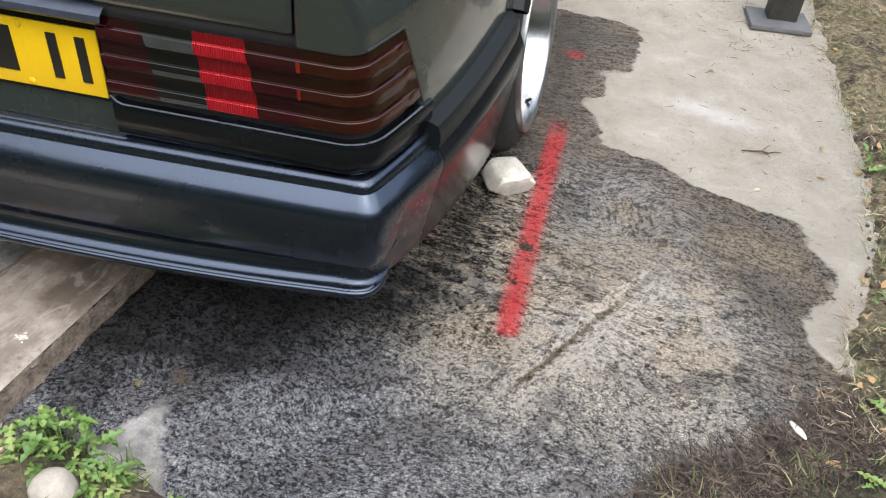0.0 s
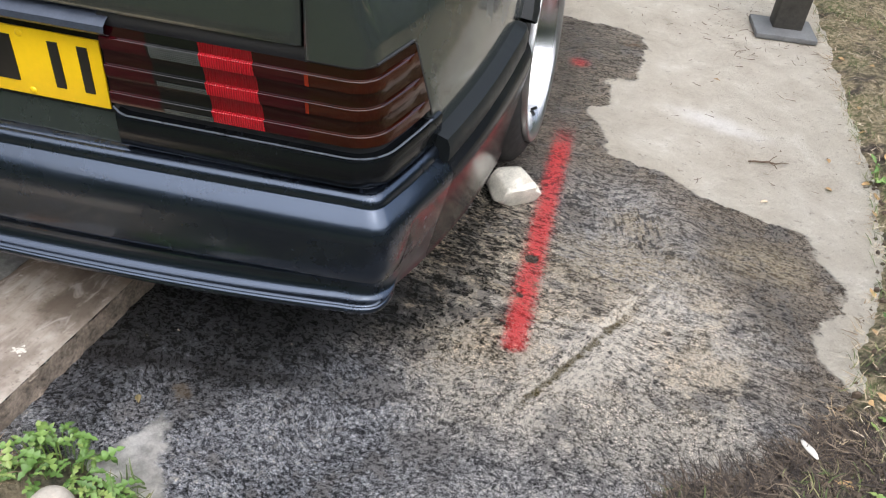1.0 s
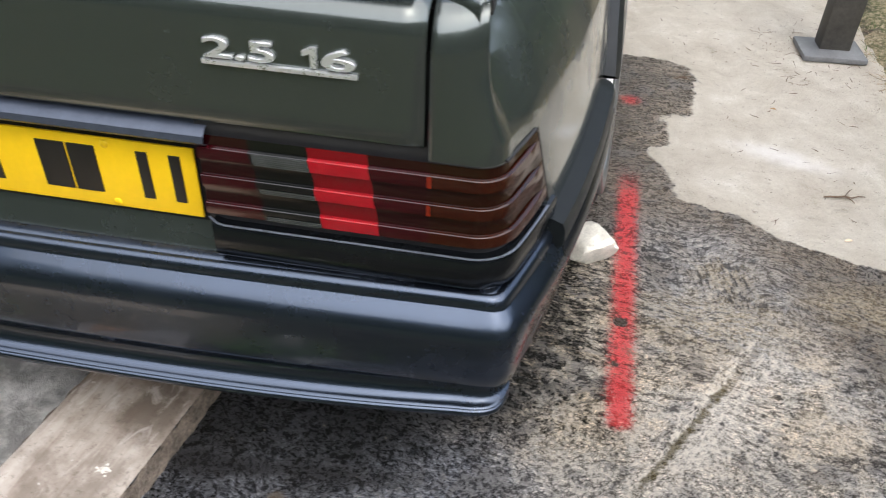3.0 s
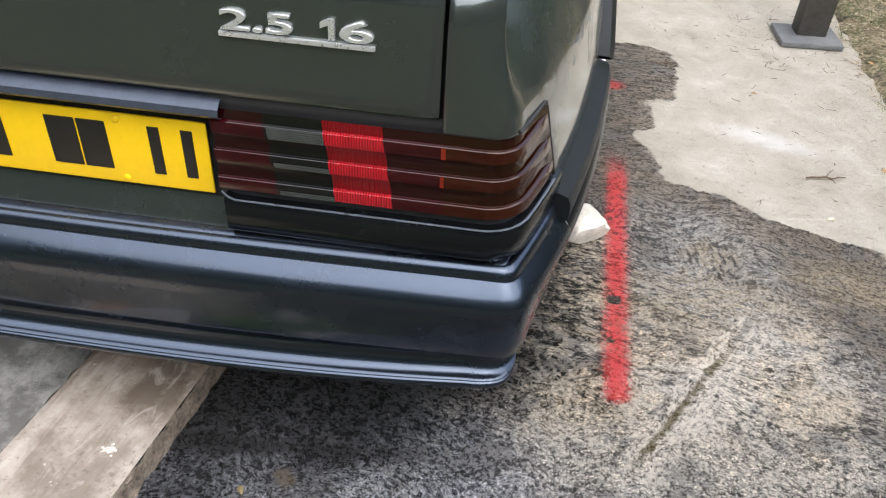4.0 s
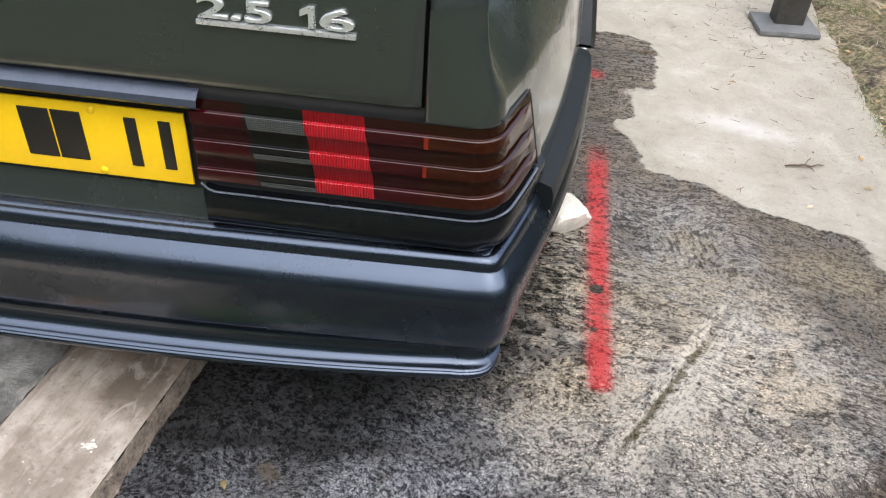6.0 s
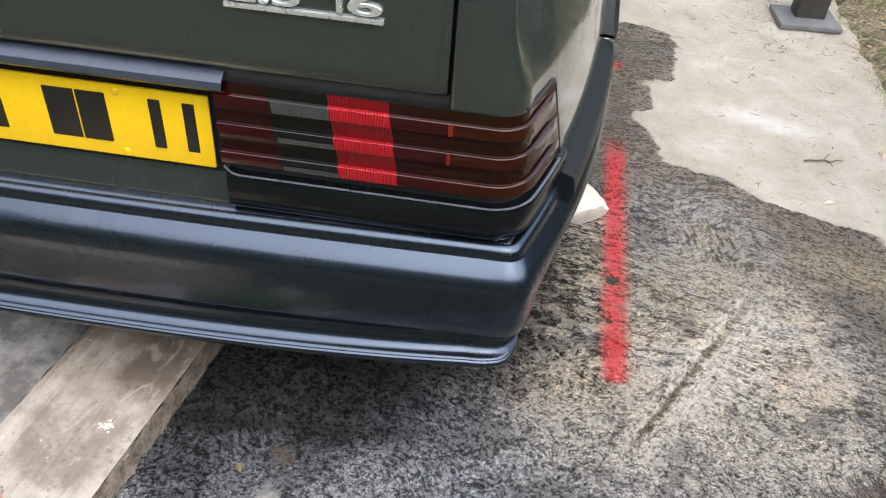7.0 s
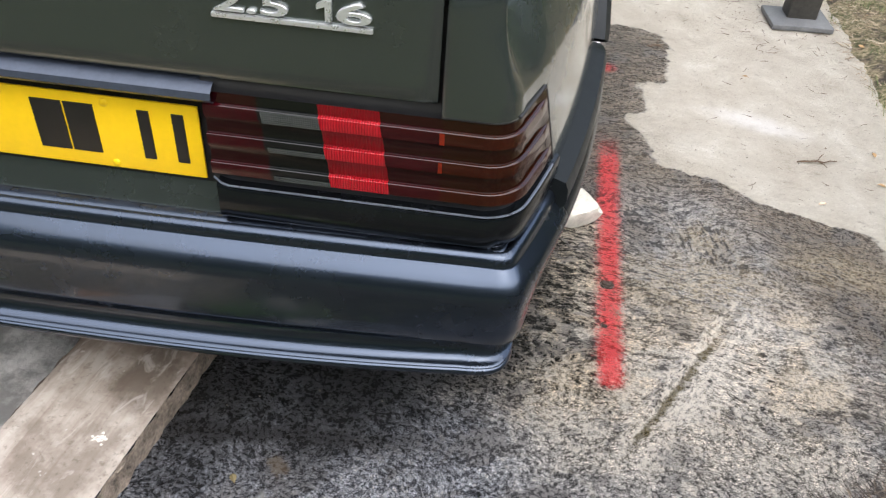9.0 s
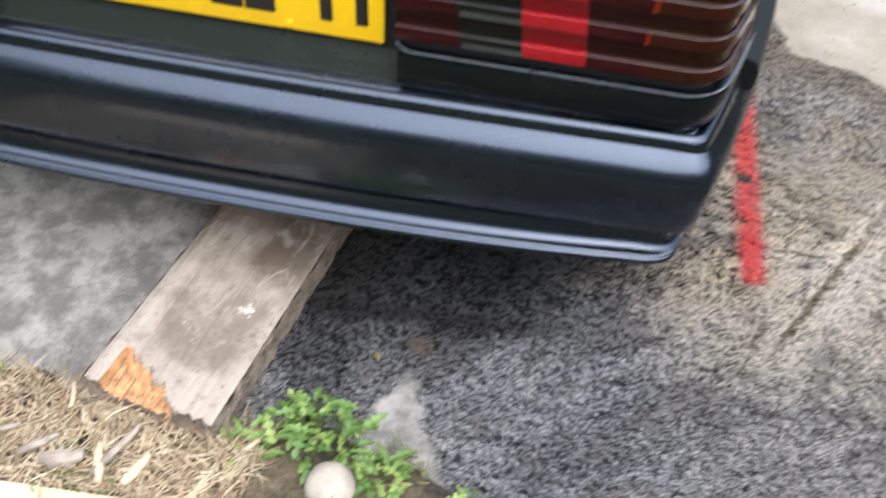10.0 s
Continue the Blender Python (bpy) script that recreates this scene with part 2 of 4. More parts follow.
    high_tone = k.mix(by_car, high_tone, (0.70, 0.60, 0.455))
    high_tone = k.mix(oil_shade, high_tone, (0.135, 0.140, 0.158))
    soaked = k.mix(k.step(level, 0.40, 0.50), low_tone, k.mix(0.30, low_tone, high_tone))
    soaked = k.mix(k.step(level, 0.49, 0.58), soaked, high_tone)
    soaked = k.mix(k.step(level, 0.58, 0.68, 0.0, 0.8), soaked, k.mix(oil_shade, k.mix(brown, (0.74, 0.69, 0.61), (0.40, 0.35, 0.29)), (0.34, 0.34, 0.35)))
    # pits, winding cracks between scales, and fine flecks
    pits = k.step(k.noise(150, 6, 0.72, 0.3), 0.555, 0.60)
    soaked = k.mix(k.math("MULTIPLY", pits, 0.3), soaked, (0.028, 0.025, 0.022))
    worm = k.math("ABSOLUTE", k.math("SUBTRACT", k.noise(75, 3, 0.6, 1.6), 0.5))
    coarse = k.math("ABSOLUTE", k.math("SUBTRACT", k.noise(30, 4, 0.65, 1.2), 0.5))
    cracked = k.math("MULTIPLY", k.step(worm, 0.0, 0.06, 0.42, 1.12), k.step(coarse, 0.0, 0.03, 0.55, 1.05))
    soaked = k.mix(k.step(brushed, 0.0, 1.0, 1.0, 0.45), soaked, k.mix(1.0, soaked, cracked, "MULTIPLY"))
    soaked = k.mix(1.0, soaked, gaps, "MULTIPLY")
    soaked = k.mix(1.0, soaked, k.step(grit, 0.36, 0.64, 0.62, 1.42), "MULTIPLY")
    # lime scabs where the skin has come away, and dark smooth patches between them
    scab = k.math("MULTIPLY", k.step(blend((worn, 0.62), (lump, 0.38)), 0.522, 0.552), k.math("MULTIPLY", limy, 0.85))
    for bx, by, r in ((1.30, 0.43, 0.055), (1.325, 0.275, 0.080), (1.06, 0.17, 0.07), (0.80, 0.09, 0.05)):
        scab = k.math("MAXIMUM", scab, k.math("MULTIPLY", blob(bx, by, r, 0.035), k.step(lump, 0.42, 0.50, 0.15, 0.9)))
    soaked = k.mix(scab, soaked, k.mix(k.step(blend((crumb, 0.6), (grit, 0.4)), 0.40, 0.56), (0.17, 0.155, 0.135), (0.66, 0.61, 0.53)))
    slick = k.math("MULTIPLY", k.step(k.noise(8, 6, 0.62, 0.8), 0.55, 0.59, 0.0, 0.7), k.math("MULTIPLY", k.step(scab, 0.1, 0.5, 1.0, 0.0), k.step(oil_shade, 0.0, 0.6, 1.0, 0.1)))
    soaked = k.mix(slick, soaked, k.mix(k.step(face, 0.43, 0.57), (0.048, 0.046, 0.048), (0.19, 0.178, 0.168)))
    warm = k.math("MULTIPLY", k.step(k.noise(6.5, 6, 0.66, 0.5), 0.46, 0.58), k.math("MULTIPLY", zone(y, 0.05, 0.25), k.step(brown, 0.0, 1.0, 0.9, 0.45)))
    soaked = k.mix(warm, soaked, k.mix(1.0, soaked, (1.05, 0.98, 0.88), "MULTIPLY"))
    # ochre silt caught in the streaks
    silt = k.math("MAXIMUM", blob(1.13, 0.53, 0.17, 0.15, 0.55), k.math("MAXIMUM", blob(1.44, 0.64, 0.12, 0.12, 0.6), blob(1.15, 0.70, 0.12, 0.12)))
    silt = k.math("MULTIPLY", silt, k.step(streak, 0.42, 0.54, 0.08, 0.68))
    soaked = k.mix(silt, soaked, k.mix(k.step(crumb, 0.40, 0.60), (0.17, 0.13, 0.077), (0.62, 0.52, 0.36)))
    # a short slanting groove: mossy floor, scraped pale lip
    run = 0.662
    gx, gy = k.math("SUBTRACT", x, 0.914), k.math("SUBTRACT", y, 0.006)
    along = k.math("DIVIDE", k.math("ADD", k.math("MULTIPLY", gx, 0.345), k.math("MULTIPLY", gy, 0.565)), run)
    aside = k.math("ADD", k.math("DIVIDE", k.math("SUBTRACT", k.math("MULTIPLY", gx, 0.565), k.math("MULTIPLY", gy, 0.345)), run), k.math("MULTIPLY", k.math("SUBTRACT", lump, 0.5), 0.03))
    reach = k.math("MULTIPLY", k.step(along, 0.02, 0.10), k.step(along, 0.46, 0.36, 0.12, 1.0))
    frayed = k.math("ADD", aside, k.math("MULTIPLY", k.math("SUBTRACT", worn, 0.5), 0.10))
    lip = k.math("MULTIPLY", k.math("MAXIMUM", k.math("MULTIPLY", k.step(frayed, -0.045, -0.012), k.step(aside, -0.002, -0.007)), k.math("MULTIPLY", k.step(aside, 0.006, 0.016), k.step(frayed, 0.09, 0.03, 0.0, 0.75))), k.math("MULTIPLY", k.step(along, 0.0, 0.10), k.step(along, 0.66, 0.5)))
    scrape = k.noise(1.0, 5, 0.66, 0.5, vec=k.mapped((150, 26, 1), (0, 0, 31)))
    soaked = k.mix(k.math("MULTIPLY", lip, k.step(blend((scrape, 0.6), (crumb, 0.4)), 0.455, 0.545, 0.0, 0.8)), soaked, (0.80, 0.735, 0.635))
    moss = k.math("MULTIPLY", k.math("MULTIPLY", k.step(aside, -0.010, -0.004), k.step(aside, 0.011, 0.004)), reach)
    soaked = k.mix(k.math("MULTIPLY", moss, k.step(k.noise(33, 5, 0.7), 0.38, 0.50, 0.05, 0.9)), soaked, k.mix(k.step(grit, 0.4, 0.6), (0.03, 0.023, 0.012), (0.17, 0.135, 0.06)))
    # a black smear of oil drawn out behind the tail, and a rusty spot
    smear_line = k.math("ABSOLUTE", k.math("ADD", k.math("SUBTRACT", k.math("ADD", y, 0.052), k.math("MULTIPLY", x, 0.09)), k.math("MULTIPLY", ragged, 0.35)))
    drawn = k.math("MULTIPLY", k.step(smear_line, 0.030, 0.006), k.math("MULTIPLY", k.step(x, 0.05, 0.14), k.step(x, 0.72, 0.45)))
    soaked = k.mix(k.math("MULTIPLY", drawn, k.step(grit, 0.66, 0.5, 0.3, 0.9)), soaked, (0.012, 0.011, 0.012))
    soaked = k.mix(blob(0.345, -0.085, 0.022, 0.014), soaked, k.mix(crumb, (0.05, 0.038, 0.028), (0.24, 0.19, 0.14)))
    dusty = k.math("ADD", k.math("MULTIPLY", k.noise(6, 8, 0.74, 0.4), 0.65), k.math("MULTIPLY", k.noise(230, 5, 0.75), 0.35))
    dry = k.ramp(dusty, (0.30, (0.29, 0.25, 0.185)), (0.43, (0.475, 0.43, 0.35)), (0.56, (0.585, 0.545, 0.46)), (0.70, (0.78, 0.75, 0.69)))
    dry = k.mix(k.step(k.noise(30, 7, 0.75), 0.58, 0.68, 0.0, 0.55), dry, (0.17, 0.135, 0.095))
    dry = k.mix(k.step(k.noise(110, 4, 0.7), 0.63, 0.68, 0.0, 0.65), dry, (0.10, 0.08, 0.06))
    # a whitish smear, its reflecting sheen put into the colour
    smear_x, smear_y = k.math("SUBTRACT", x, 1.36), k.math("ADD", k.math("SUBTRACT", y, 1.27), k.math("MULTIPLY", k.math("SUBTRACT", x, 1.36), 0.3))
    smear = k.step(k.math("ADD", k.math("SQRT", k.math("ADD", k.math("MULTIPLY", k.math("MULTIPLY", smear_x, smear_x), 0.12), k.math("MULTIPLY", smear_y, smear_y))), k.math("MULTIPLY", ragged, 0.6)), 0.075, 0.0, 0.0, 0.6)
    dry = k.mix(smear, dry, (0.88, 0.87, 0.85))
    grey = k.mix(k.step(k.noise(9, 6, 0.7), 0.4, 0.62), (0.31, 0.302, 0.285), (0.74, 0.725, 0.69))
    dry = k.mix(k.step(x, 0.6, 0.3), dry, grey)
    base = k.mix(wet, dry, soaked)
    # sprayed line and dab
    line_x = k.math("ADD", 0.908, k.math("MULTIPLY", y, 0.019))
    spray = k.math("ADD", k.math("MULTIPLY", k.math("SUBTRACT", k.noise(150, 5, 0.8), 0.5), 0.07), k.math("MULTIPLY", k.math("SUBTRACT", k.noise(14, 3), 0.5), 0.02))
    off = k.math("ADD", k.math("ABSOLUTE", k.math("SUBTRACT", x, line_x)), spray)
    ends = k.math("MULTIPLY", k.step(k.math("ADD", y, spray), 0.185, 0.21), k.step(k.math("ADD", y, k.math("MULTIPLY", spray, 5.0)), 1.12, 0.95))
    line = k.math("MULTIPLY", k.step(off, 0.036, 0.009), ends)
    dx, dy = k.math("SUBTRACT", x, 0.935), k.math("SUBTRACT", y, 1.515)
    dab = k.step(k.math("ADD", k.math("SQRT", k.math("ADD", k.math("MULTIPLY", dx, dx), k.math("MULTIPLY", dy, dy))), spray), 0.044, 0.008, 0.0, 0.8)
    thin = k.step(face, 0.40, 0.51, 0.22, 1.0)
    red = k.math("MULTIPLY", k.math("MAXIMUM", line, dab), k.mix(k.step(y, 0.34, 0.26), thin, k.math("MULTIPLY_ADD", thin, 0.4, 0.6)))
    base = k.mix(k.math("MULTIPLY", red, 0.92), base, k.mix(k.step(grit, 0.35, 0.65), (0.42, 0.010, 0.016), (0.92, 0.060, 0.070)))
    # drill holes, coloured dark brown
    for hx, hy, r in ((0.912, 0.491, 0.018), (0.903, 0.363, 0.008), (0.96, 0.52, 0.006)):
        ax, ay = k.math("SUBTRACT", x, hx), k.math("SUBTRACT", y, hy)
        hole = k.step(k.math("ADD", k.math("SQRT", k.math("ADD", k.math("MULTIPLY", ax, ax), k.math("MULTIPLY", ay, ay))), k.math("MULTIPLY", spray, 0.2)), r, r * 0.8)
        base = k.mix(hole, base, k.mix(grit, (0.02, 0.016, 0.012), (0.10, 0.075, 0.055)))
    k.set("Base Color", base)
    k.set("Roughness", k.mix(wet, (0.9, 0.9, 0.9), k.step(face, 0.42, 0.58, 0.16, 0.5)))
    k.set("Specular IOR Level", 0.8)
    k.bump(k.math("ADD", k.math("ADD", face, k.math("MULTIPLY", grit, 0.35)), k.math("MULTIPLY", worn, 0.8)), 1.0, 0.016)
    return k.m


def soil_material():
    k = Mat("soil_and_litter", rough=0.95)
    a, b, c = k.noise(7, 6, 0.65), k.noise(60, 5, 0.7), k.noise(2.2, 3)
    earth = k.ramp(b, (0.3, (0.030, 0.023, 0.018)), (0.5, (0.085, 0.066, 0.052)), (0.72, (0.24, 0.19, 0.145)))
    straw = k.ramp(b, (0.3, (0.14, 0.11, 0.07)), (0.7, (0.42, 0.34, 0.22)))
    moss = k.ramp(b, (0.3, (0.03, 0.045, 0.012)), (0.7, (0.11, 0.13, 0.045)))
    ground = k.mix(k.step(a, 0.45, 0.6), earth, straw)
    x, y, z = k.split()
    lawn = k.ramp(b, (0.3, (0.09, 0.112, 0.045)), (0.7, (0.24, 0.26, 0.12)))
    ground = k.mix(k.step(c, 0.45, 0.6, 0.0, 0.5), ground, moss)
    verge = k.mix(k.step(b, 0.4, 0.62), k.mix(k.step(c, 0.4, 0.6), (0.17, 0.145, 0.085), (0.13, 0.14, 0.055)), (0.46, 0.38, 0.24))
    ground = k.mix(k.math("MULTIPLY", k.step(k.math("ADD", y, k.math("MULTIPLY", a, 0.3)), 0.30, 0.48), k.step(a, 0.34, 0.5)), ground, verge)
    k.set("Base Color", k.mix(k.step(k.math("ADD", y, k.math("MULTIPLY", a, 0.5)), -0.65, -0.95), ground, lawn))
    k.bump(k.math("ADD", k.math("ADD", a, b), k.noise(190, 4, 0.7)), 1.0, 0.03)
    return k.m


def plank_material():
    """Grey weathered timber with grain along its length and muddy stains."""
    k = Mat("weathered_timber", rough=0.75)
    grain = k.noise(1.0, 6, 0.6, 0.8, vec=k.mapped((46, 3, 46)))
    stain = k.noise(7, 6, 0.65)
    base = k.ramp(grain, (0.3, (0.25, 0.205, 0.17)), (0.5, (0.36, 0.315, 0.27)), (0.72, (0.42, 0.38, 0.335)))
    base = k.mix(k.step(stain, 0.46, 0.66, 0.0, 0.8), base, (0.155, 0.125, 0.098))
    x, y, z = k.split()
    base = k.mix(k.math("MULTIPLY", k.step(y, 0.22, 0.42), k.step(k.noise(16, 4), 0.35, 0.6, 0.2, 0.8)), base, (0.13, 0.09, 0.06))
    base = k.mix(k.step(k.noise(95, 5, 0.75), 0.55, 0.66, 0.0, 0.5), base, (0.10, 0.08, 0.06))
    muddy = k.math("ADD", k.math("SQRT", k.math("ADD", k.math("POWER", k.math("ABSOLUTE", k.math("SUBTRACT", x, 0.055)), 2.0), k.math("MULTIPLY", k.math("POWER", k.math("ABSOLUTE", k.math("SUBTRACT", y, 0.36)), 2.0), 0.35))), k.math("MULTIPLY", k.math("SUBTRACT", k.noise(18, 6, 0.68), 0.5), 0.12))
    base = k.mix(k.step(muddy, 0.075, 0.03, 0.0, 0.75), base, (0.085, 0.062, 0.043))
    scuff = k.noise(1.0, 6, 0.7, 0.6, vec=k.mapped((30, 11, 30), (2, 0, 4)))
    base = k.mix(k.step(scuff, 0.55, 0.68, 0.0, 0.55), base, (0.47, 0.43, 0.39))
    base = k.mix(k.step(k.noise(38, 3), 0.70, 0.76, 0.0, 0.6), base, (0.62, 0.6, 0.56))
    k.set("Base Color", base)
    k.bump(grain, 0.4, 0.004)
    return k.m


CONCRETE, SOIL, TIMBER = concrete_material(), soil_material(), plank_material()
TIMBER_SIDE = simple("rough_dirty_timber_side", (0.22, 0.18, 0.145), 0.9, vary=1.2, scale=28, relief=0.02)
TIMBER_FRESH = simple("fresh_orange_wood", (0.54, 0.30, 0.15), 0.85, vary=0.75, scale=70, relief=0.02)
PALE_WOOD = simple("pale_sawn_wood", (0.64, 0.50, 0.35), 0.75, vary=0.3, scale=16)
LIMESTONE = simple("pale_limestone", (0.60, 0.58, 0.51), 0.85, vary=0.35, scale=32, relief=0.006)
PEBBLE = simple("grey_pebble", (0.42, 0.385, 0.335), 0.7, vary=0.25, scale=40, relief=0.003)
CLOD = simple("brown_clod", (0.085, 0.062, 0.043), 0.95, vary=0.7, scale=9, relief=0.004)
GRIT = simple("dull_grit", (0.25, 0.22, 0.18), 0.85, vary=0.3)
STEEL = simple("weathered_dark_steel", (0.055, 0.052, 0.045), 0.6, 0.3, vary=0.5, scale=14, relief=0.003)
ZINC = simple("dull_zinc_plate", (0.16, 0.165, 0.17), 0.55, 0.4, vary=0.3, scale=20, relief=0.003)


def stalk_material(name, *tones):
    """Each loose stalk takes a tone of its own."""
    k = Mat(name, rough=0.85)
    pick = k.n.new("ShaderNodeNewGeometry").outputs["Random Per Island"]
    own = k.ramp(pick, *((i / (len(tones) - 1), t) for i, t in enumerate(tones)))
    k.set("Base Color", k.mix(k.math("MULTIPLY", k.noise(90, 4), 0.5), own, tuple(c * 0.5 for c in tones[0])))
    return k.m


STRAW = stalk_material("dry_straw", (0.17, 0.12, 0.075), (0.38, 0.285, 0.175), (0.58, 0.475, 0.32), (0.74, 0.645, 0.48))
ROOT = stalk_material("dark_root", (0.014, 0.010, 0.008), (0.045, 0.033, 0.025), (0.10, 0.076, 0.056), (0.24, 0.185, 0.13))
TWIG = simple("brown_twig", (0.10, 0.065, 0.04), 0.85, vary=0.4, scale=30)
CHIP = simple("white_chip", (0.60, 0.57, 0.51), 0.7, vary=0.1)
k = Mat("varied_green_leaf", rough=0.5)
pick = k.n.new("ShaderNodeObjectInfo").outputs["Random"]
vein = k.noise(120, 4)
k.set("Base Color", k.mix(k.math("MULTIPLY", vein, 0.5), k.ramp(pick, (0.0, (0.05, 0.11, 0.022)), (0.5, (0.13, 0.24, 0.055)), (1.0, (0.27, 0.34, 0.10))), (0.10, 0.18, 0.04)))
k.set("Subsurface Weight", 0.0)
LEAF = k.m
GRASS = stalk_material("grass_blades", (0.06, 0.09, 0.025), (0.10, 0.15, 0.045), (0.20, 0.23, 0.09), (0.36, 0.33, 0.17))
DEAD_LEAF = simple("dead_leaf", (0.34, 0.22, 0.10), 0.8, vary=0.4, scale=25)
HEDGE_LEAF = stalk_material("hedge_leaf", (0.030, 0.055, 0.016), (0.060, 0.105, 0.030), (0.110, 0.150, 0.050))
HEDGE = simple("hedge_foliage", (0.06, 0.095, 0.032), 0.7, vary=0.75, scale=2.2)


# ---- mesh helpers ----
def mesh_object(name, bm, material, parent=None, label="", sharp=35):
    data = bpy.data.meshes.new(name)
    bm.to_mesh(data)
    bm.free()
    for m in material if isinstance(material, (list, tuple)) else [material]:
        data.materials.append(m)
    data.shade_smooth()
    data.set_sharp_from_angle(angle=radians(sharp))
    ob = new(name, data)
    if parent is not None:
        ob.parent = parent
    if label:
        ob["label"] = label
    return ob


def part(name, bm, material, parent, label="", sharp=35):
    return mesh_object(name, bm, material, parent, label, sharp)


def thing(name, label, category, place=(0, 0, 0), turn=(0, 0, 0), group="", kind=""):
    ob = new(name)
    ob.matrix_world = pose(*place, *turn)
    return tagged(ob, label, category, group, kind)


def sheet(rows, close=False, bm=None):
    """Quads over a grid of points: rows run to the right, each row's points upwards, seen from outside."""
    bm = bm or bmesh.new()
    vs = [[bm.verts.new(p) for p in row] for row in rows]
    n = len(vs)
    for i in range(n if close else n - 1):
        a, b = vs[i], vs[(i + 1) % n]
        for j in range(len(a) - 1):
            bm.faces.new((a[j], b[j], b[j + 1], a[j + 1]))
    return bm


def box(size, at=(0, 0, 0), bevel=0.0, bm=None, turn=None, segments=2):
    bm = bm or bmesh.new()
    m = Matrix.Translation(at) @ (turn or Matrix.Identity(4)) @ Matrix.Diagonal((*size, 1))
    made = bmesh.ops.create_cube(bm, size=1, matrix=m)["verts"]
    if bevel:
        edges = list({e for v in made for e in v.link_edges})
        bmesh.ops.bevel(bm, geom=edges, offset=bevel, segments=segments, affect="EDGES", profile=0.6)
    return bm


def tube(points, radius, sides=6, bm=None):
    """A round tube along points; radius may be a number or one for each point."""
    bm = bm or bmesh.new()
    pts = [Vector(p) for p in points]
    radii = radius if isinstance(radius, (list, tuple)) else [radius] * len(pts)
    rings = []
    for i, p in enumerate(pts):
        way = (pts[min(i + 1, len(pts) - 1)] - pts[max(i - 1, 0)]).normalized()
        u = way.orthogonal().normalized()
        v = way.cross(u)
        rings.append([bm.verts.new(p + radii[i] * (math.cos(a) * u + math.sin(a) * v)) for a in [2 * math.pi * k / sides for k in range(sides)]])
    for a, b in zip(rings, rings[1:]):
        for k in range(sides):
            bm.faces.new((a[k], a[(k + 1) % sides], b[(k + 1) % sides], b[k]))
    bm.faces.new(rings[0][::-1]), bm.faces.new(rings[-1])
    return bm


def lathe(profile, sides=64, bm=None):
    """Turn (x, r) pairs round the x axis."""
    return sheet([[(x, r * math.cos(a), r * math.sin(a)) for x, r in profile] for a in [2 * math.pi * k / sides for k in range(sides)]], True, bm)


def sweep(sections):
    """A closed bar through a row of closed sections, capped at both ends."""
    bm = bmesh.new()
    rings = [[bm.verts.new(p) for p in sec] for sec in sections]
    n = len(rings[0])
    for a, b in zip(rings, rings[1:]):
        for k in range(n):
            bm.faces.new((a[k], b[k], b[(k + 1) % n], a[(k + 1) % n]))
    bm.faces.new(rings[0]), bm.faces.new(rings[-1][::-1])
    bmesh.ops.recalc_face_normals(bm, faces=bm.faces)
    return bm


def pebble(radius, seed, squash=(1, 1, 1), rough=0.25, detail=3, facets=1.6):
    bm = bmesh.new()
    bmesh.ops.create_icosphere(bm, subdivisions=detail, radius=1)
    for v in bm.verts:
        n = v.co.normalized()
        k = 1 + rough * noise.noise(n * facets + Vector((seed, seed * 2.3, 0))) + rough * 0.3 * noise.noise(n * facets * 3 + Vector((seed, 0, 5)))
        v.co = Vector((n.x * squash[0], n.y * squash[1], n.z * squash[2])) * radius * k
    return bm


def solid(ob, thickness):
    mod = ob.modifiers.new("thickness", "SOLIDIFY")
    mod.thickness, mod.offset = thickness, -1
    return ob


# ---- setting: ground, slab ----
def slab_inside(x, y):
    """How far inside the slab's rim a place lies, in metres."""
    rim_x = np.interp(y, (-0.6, -0.11, -0.04, 0.03, 0.147, 0.257, 0.5, 0.65, 1.0, 4.0), (0.95, 1.2, 1.256, 1.39, 1.51, 1.59, 1.66, 1.72, 1.77, 1.8))
    rim_y = np.interp(x, (-2, -0.3, 0.09, 0.25, 0.4, 0.6, 1.2), (-0.26, -0.275, -0.31, -0.27, -0.31, -0.42, -0.45))
    return min(rim_x - x, y - rim_y, 4.6 - y)


def spaced(lo, hi, step, far):
    """Even steps between lo and hi, then ever longer ones out to far."""
    mid = list(np.arange(lo, hi, step))
    out, k = [], step
    while k < far:
        k *= 1.35
        out.append(k)
    return [lo - o for o in reversed(out)] + mid + [hi + o for o in out]


def ground_height(x, y):
    q = slab_inside(x, y)
    wob = noise.noise(Vector((x * 9, y * 9, 0))) * 0.03 + noise.noise(Vector((x * 31, y * 31, 4))) * 0.012
    rise = max(-0.05, min(0.022, (-q + wob) * 0.45))
    if q < 0:
        rise += 0.012 * noise.noise(Vector((x * 14, y * 14, 2))) + min(0.4, -q * 0.03) * (0.5 + noise.noise(Vector((x * 0.7, y * 0.7, 9))))
    return rise


def build_ground():
    xs, ys = spaced(-1.0, 2.7, 0.022, 400), spaced(-1.1, 3.2, 0.022, 400)
    bm = sheet([[(x, y, ground_height(x, y) if abs(x) < 12 and abs(y) < 12 else -0.02) for y in ys] for x in xs])
    return tagged(mesh_object("ground", bm, SOIL, sharp=80), "brown soil with dry litter, moss and thin grass", "ground", kind="structure")


